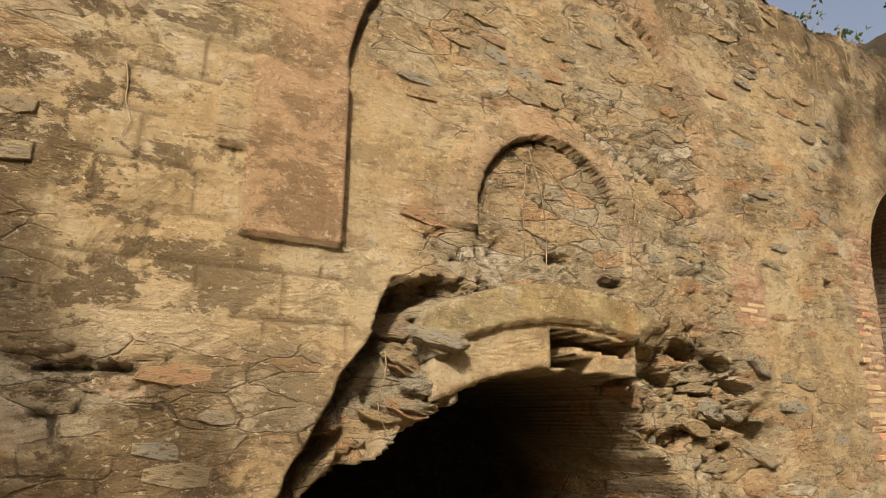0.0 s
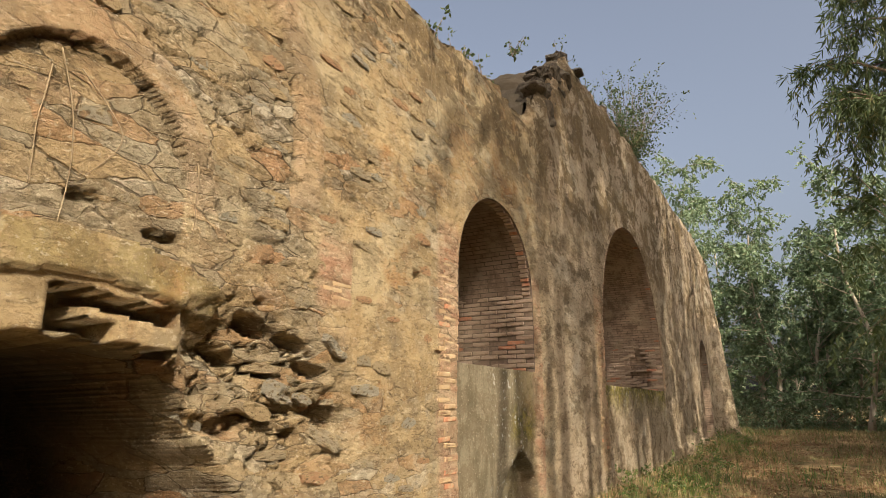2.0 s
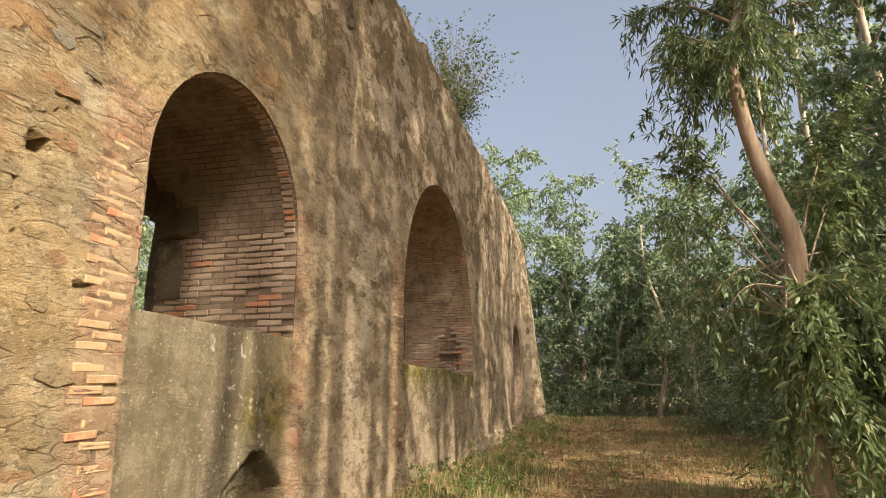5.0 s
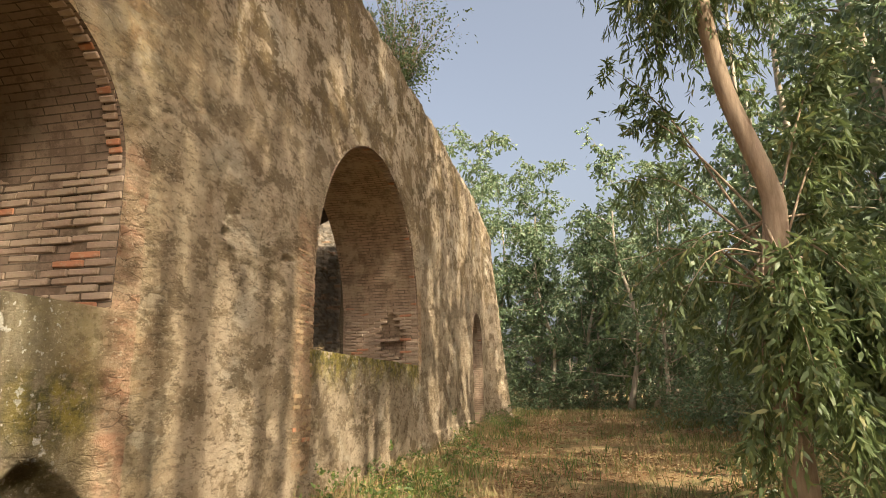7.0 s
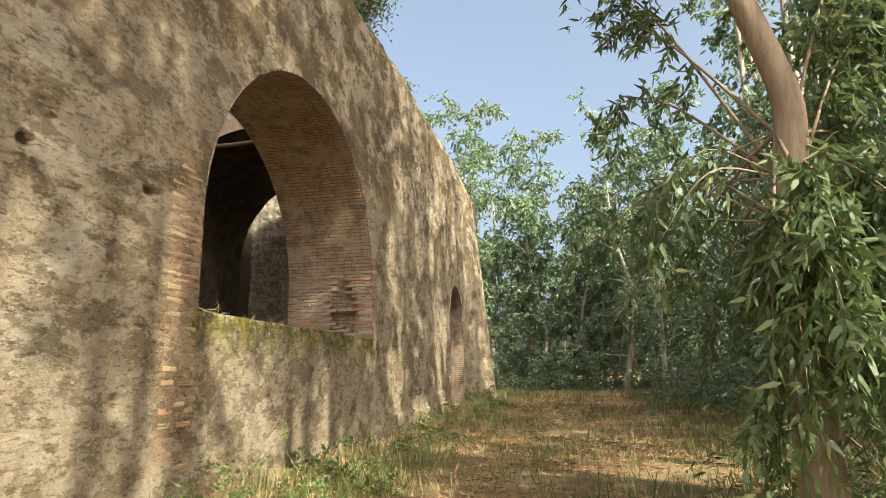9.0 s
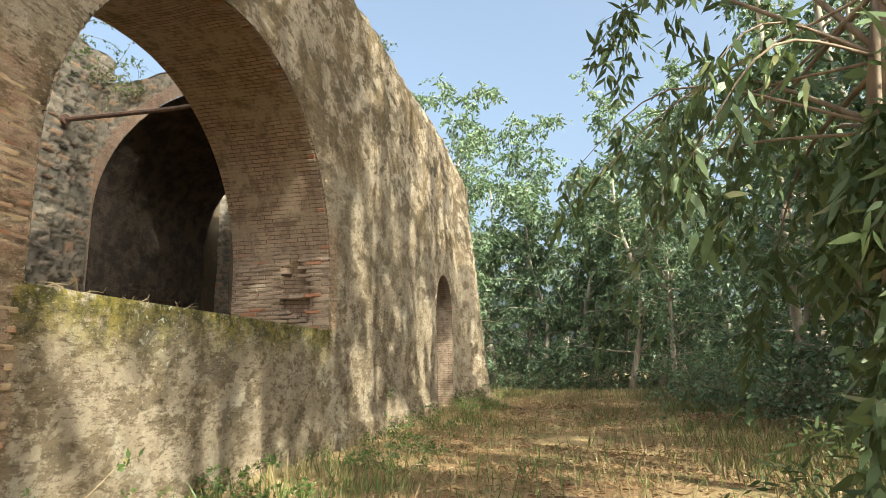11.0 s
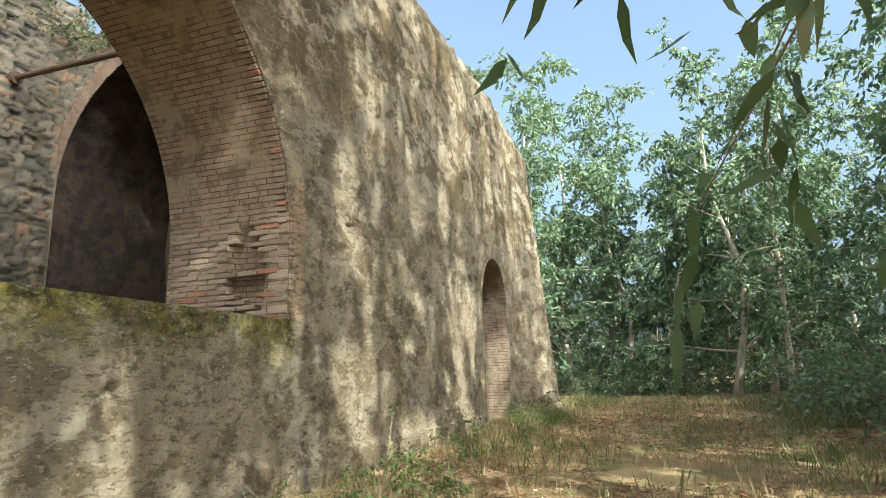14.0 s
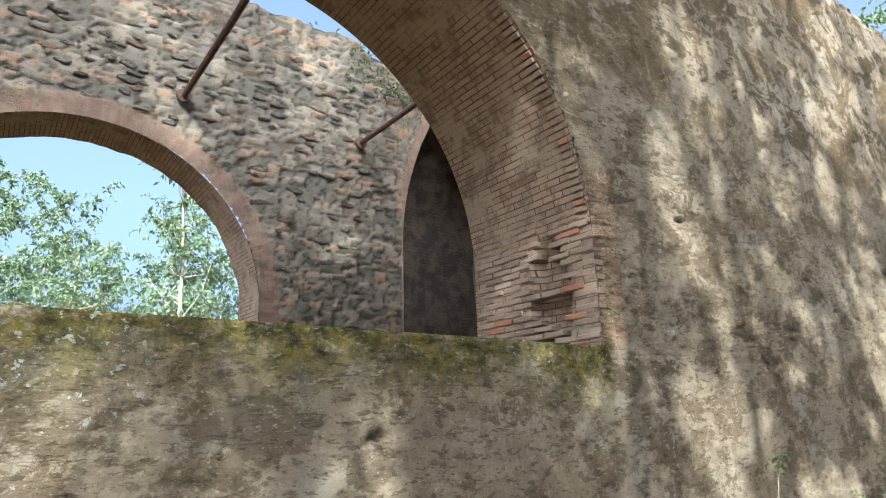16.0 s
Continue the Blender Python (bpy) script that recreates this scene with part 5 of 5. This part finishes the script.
def quoin(parent, x0, x1, z0, z1, skip):
    """Courses of single bricks set in the face."""
    z, row = z0, 0
    while z < z1:
        x = x0 + (0.12 if row % 2 else 0.0) + 0.125
        while x < x1 - 0.08:
            if rng.random() > skip:
                hh, _ = relief(np.array([x]), np.array([z]))
                piece("brick", rng.choice(FACING), parent, pose(x, FACE - float(np.clip(hh[0], 0.0, 0.03)) + 0.057 - rng.uniform(0, 0.008), z, rng.uniform(-1.0, 1.0), rng.uniform(-1.5, 1.5), rng.uniform(-2, 2)))
            x += 0.262
        z += 0.067
        row += 1


quoin(REVEALS[0], 6.90, 7.36, 0.35, 3.3, 0.25)
quoin(REVEALS[1], 12.92, 13.48, 0.35, 3.4, 0.35)
quoin(REVEALS[2], 4.98, 5.36, 2.30, 2.62, 0.2)


def slab_stone(seed):
    """A flat, broken stone."""
    rs = random.Random(seed)
    bm = bmesh.new()
    n = rs.choice((6, 8))
    rim = []
    for k in range(n):
        a = math.tau * (k + 0.5 + rs.uniform(-0.2, 0.2)) / n
        r = rs.uniform(0.85, 1.1) * min(1.3, 0.95 / max(abs(math.cos(a)), abs(math.sin(a))))
        rim.append((0.5 * r * math.cos(a), 0.5 * r * math.sin(a)))
    low = [bm.verts.new((x, 0.5, z)) for x, z in rim]
    mid = [bm.verts.new((x, -0.25 + rs.uniform(-0.1, 0.1), z)) for x, z in rim]
    top = [bm.verts.new((x * 0.88, -0.5 + rs.uniform(-0.06, 0.06), z * 0.84)) for x, z in rim]
    for k in range(n):
        j = (k + 1) % n
        bm.faces.new((low[k], low[j], mid[j], mid[k]))
        bm.faces.new((mid[k], mid[j], top[j], top[k]))
    bm.faces.new(top)
    bm.faces.new(low[::-1])
    bmesh.ops.recalc_face_normals(bm, faces=bm.faces[:])
    me = bpy.data.meshes.new("stone")
    bm.to_mesh(me)
    bm.free()
    me.materials.append(STONE)
    return me


def stone_material():
    n = Nodes("wall_stone", 0.92, 0.15)
    rnd = n.add("ShaderNodeObjectInfo").outputs["Random"]
    col = n.mix(n.ramp(rnd, 0.0, 0.5), (0.34, 0.28, 0.185), (0.45, 0.33, 0.18))
    col = n.mix(n.ramp(rnd, 0.62, 0.66), col, (0.36, 0.32, 0.24))
    col = n.mix(n.ramp(rnd, 0.84, 0.87), col, (0.44, 0.26, 0.14))
    col = n.mix(n.ramp(n.noise(3, 6, 0.7), 0.45, 0.65), col, (0.47, 0.35, 0.185))
    col = n.mix(n.math("MULTIPLY", n.ramp(n.noise(6, 6, 0.75), 0.52, 0.62), 0.8), col, (0.14, 0.10, 0.055))
    return n.finish(col, n.noise(9, 8, 0.75), 0.9, 0.15)


def grey_stone_material():
    n = Nodes("grey_rubble_stone", 0.92, 0.15)
    rnd = n.add("ShaderNodeObjectInfo").outputs["Random"]
    col = n.mix(rnd, (0.19, 0.165, 0.13), (0.33, 0.28, 0.21))
    col = n.mix(n.ramp(rnd, 0.88, 0.9), col, (0.30, 0.19, 0.125))
    col = n.mix(n.math("MULTIPLY", n.ramp(n.noise(6, 6, 0.75), 0.50, 0.60), 0.8), col, (0.10, 0.08, 0.055))
    return n.finish(col, n.noise(9, 8, 0.75), 0.9, 0.15)


STONE, RUBBLE_STONE = stone_material(), grey_stone_material()
SLABS = [slab_stone(600 + k) for k in range(10)]


def stud(parent, count, x0, x1, z0, z1, lay, allowed, size, seed):
    rs = random.Random(seed)
    made, spots_ = 0, []
    for _ in range(count * 6):
        x, z = rs.uniform(x0, x1), rs.uniform(z0, z1)
        w, hgt = size * rs.uniform(0.6, 1.5), size * 0.42 * rs.uniform(0.6, 1.3)
        if not allowed(x, z) or any(abs(x - a) < (w + c) * 0.45 and abs(z - b) < (hgt + d) * 0.45 for a, b, c, d in spots_):
            continue
        spots_.append((x, z, w, hgt))
        piece("stone", rs.choice(SLABS), parent, lay(x, z, rs) @ Matrix.Diagonal((w, 0.09, hgt, 1)))
        made += 1
        if made >= count:
            break


def on_face(x, z, rs):
    h, _ = relief(np.array([x]), np.array([z]))
    return pose(x, FACE - float(h[0]) + 0.045 - rs.uniform(0.002, 0.013), z, rs.uniform(-3, 3), rs.uniform(-6, 6), rs.uniform(-3, 3))


def rubble_here(x, z):
    if -0.35 < x < 1.7 and 1.85 < z < 3.9 or 1.8 < x < 4.0 and z < 2.45 or 0.9 < x < 4.5 and z < 2.0 or x > 6.8:
        return False
    if abs(math.hypot(x - 2.96, z - 3.5) - 1.83) < 0.24 or abs(math.hypot(x - 2.91, z - 2.88) - 0.78) < 0.17 or 0.5 < x < 1.4 and z > 2.4:
        return False
    return True


stud(wall_front, 230, -1.6, 6.8, 0.5, 5.9, on_face, rubble_here, 0.27, 31)
BACK_SLABS = [me.copy() for me in SLABS]
for me in BACK_SLABS:
    me.materials.clear()
    me.materials.append(RUBBLE_STONE)
SLABS[:] = BACK_SLABS
stud(wall_back, 220, 14.0, 21.0, 3.0, 8.3, lambda x, z, rs: pose(x, INNER + 0.04 - rs.uniform(0, 0.02), z, rs.uniform(-3, 3), rs.uniform(-6, 6), rs.uniform(-3, 3)),
     lambda x, z: math.hypot(x - 15.6, z - 2.8) > 3.4, 0.24, 32)


def crest(x, z, rs):
    return pose(x, FACE + rs.uniform(0.0, 0.4), z, rs.uniform(-10, 10), rs.uniform(-10, 10), rs.uniform(-30, 30)) @ Matrix.Diagonal((1, 4.0, 1, 1))


def rock_mesh(seed):
    """A lumpy block of fallen masonry."""
    bm = bmesh.new()
    bmesh.ops.create_icosphere(bm, subdivisions=3, radius=0.5)
    shift = Vector((seed * 1.7, seed * 0.9, seed * 2.3))
    for vert in bm.verts:
        c = vert.co.copy()
        c = Vector([math.copysign(abs(a) ** 0.6, a) for a in c])
        vert.co = c * (0.8 + 0.35 * noise.noise(c * 2.2 + shift) + 0.15 * noise.noise(c * 6 + shift))
    me = bpy.data.meshes.new("rock")
    bm.to_mesh(me)
    bm.free()
    me.materials.append(DARK_ROCK)
    return me


# near-black rock colour paints the shaded look of the crest
DARK_ROCK = plain("shade_dark_rubble", (0.13, 0.105, 0.075), (0.05, 0.04, 0.03), 7, 0.95, 0.1, None, 0.9)
ROCKS = [rock_mesh(j) for j in range(5)]
rs_ = random.Random(44)
for j in range(30):
    x = rs_.uniform(10.7, 12.3)
    top_ = float(roof_line(np.array([x]))[0])
    s_ = rs_.uniform(0.20, 0.40)
    piece("rock", rs_.choice(ROCKS), WALL_TOP, pose(x, FACE + rs_.uniform(0.06, 0.5), top_ - rs_.uniform(0.05, 0.6), rs_.uniform(0, 360), rs_.uniform(0, 360), 0) @ Matrix.Diagonal((s_ * 1.3, s_, s_ * 0.8, 1)))
stud(WALL_TOP, 70, 6.0, 31.0, 5.8, 8.5, crest, lambda x, z: abs(z - float(roof_line(np.array([x]))[0])) < 0.07, 0.28, 34)


def heap(count, spots, seed, meshes):
    """Broken stones that stick out of the torn masonry."""
    rs = random.Random(seed)
    for j in range(count):
        x, z = spots(rs)
        if x is None:
            continue
        hh, _ = relief(np.array([x]), np.array([z]))
        d = float(hh[0])
        if d < -0.6:
            continue
        w = rs.uniform(0.10, 0.34)
        piece("stone", rs.choice(meshes), wall_front, pose(x, FACE - d - rs.uniform(-0.07, 0.0), z, rs.uniform(-16, 16), rs.uniform(4, 30), rs.uniform(-25, 25)) @ Matrix.Diagonal((w, 0.16, w * rs.uniform(0.28, 0.6), 1)))


FRONT_SLABS = [slab_stone(640 + j) for j in range(6)] + [rock_mesh(20 + j) for j in range(3)]
for me in FRONT_SLABS[6:]:
    me.materials[0] = STONE
heap(14, lambda rs: (rs.uniform(3.95, 5.4), rs.uniform(0.9, 2.05)), 51, FRONT_SLABS)


def torn_spot(rs):
    z = rs.uniform(1.5, 2.1)
    return 1.56 + (z - 1.5) * 0.3 + rs.uniform(0.0, 0.24), z


heap(15, torn_spot, 52, FRONT_SLABS)
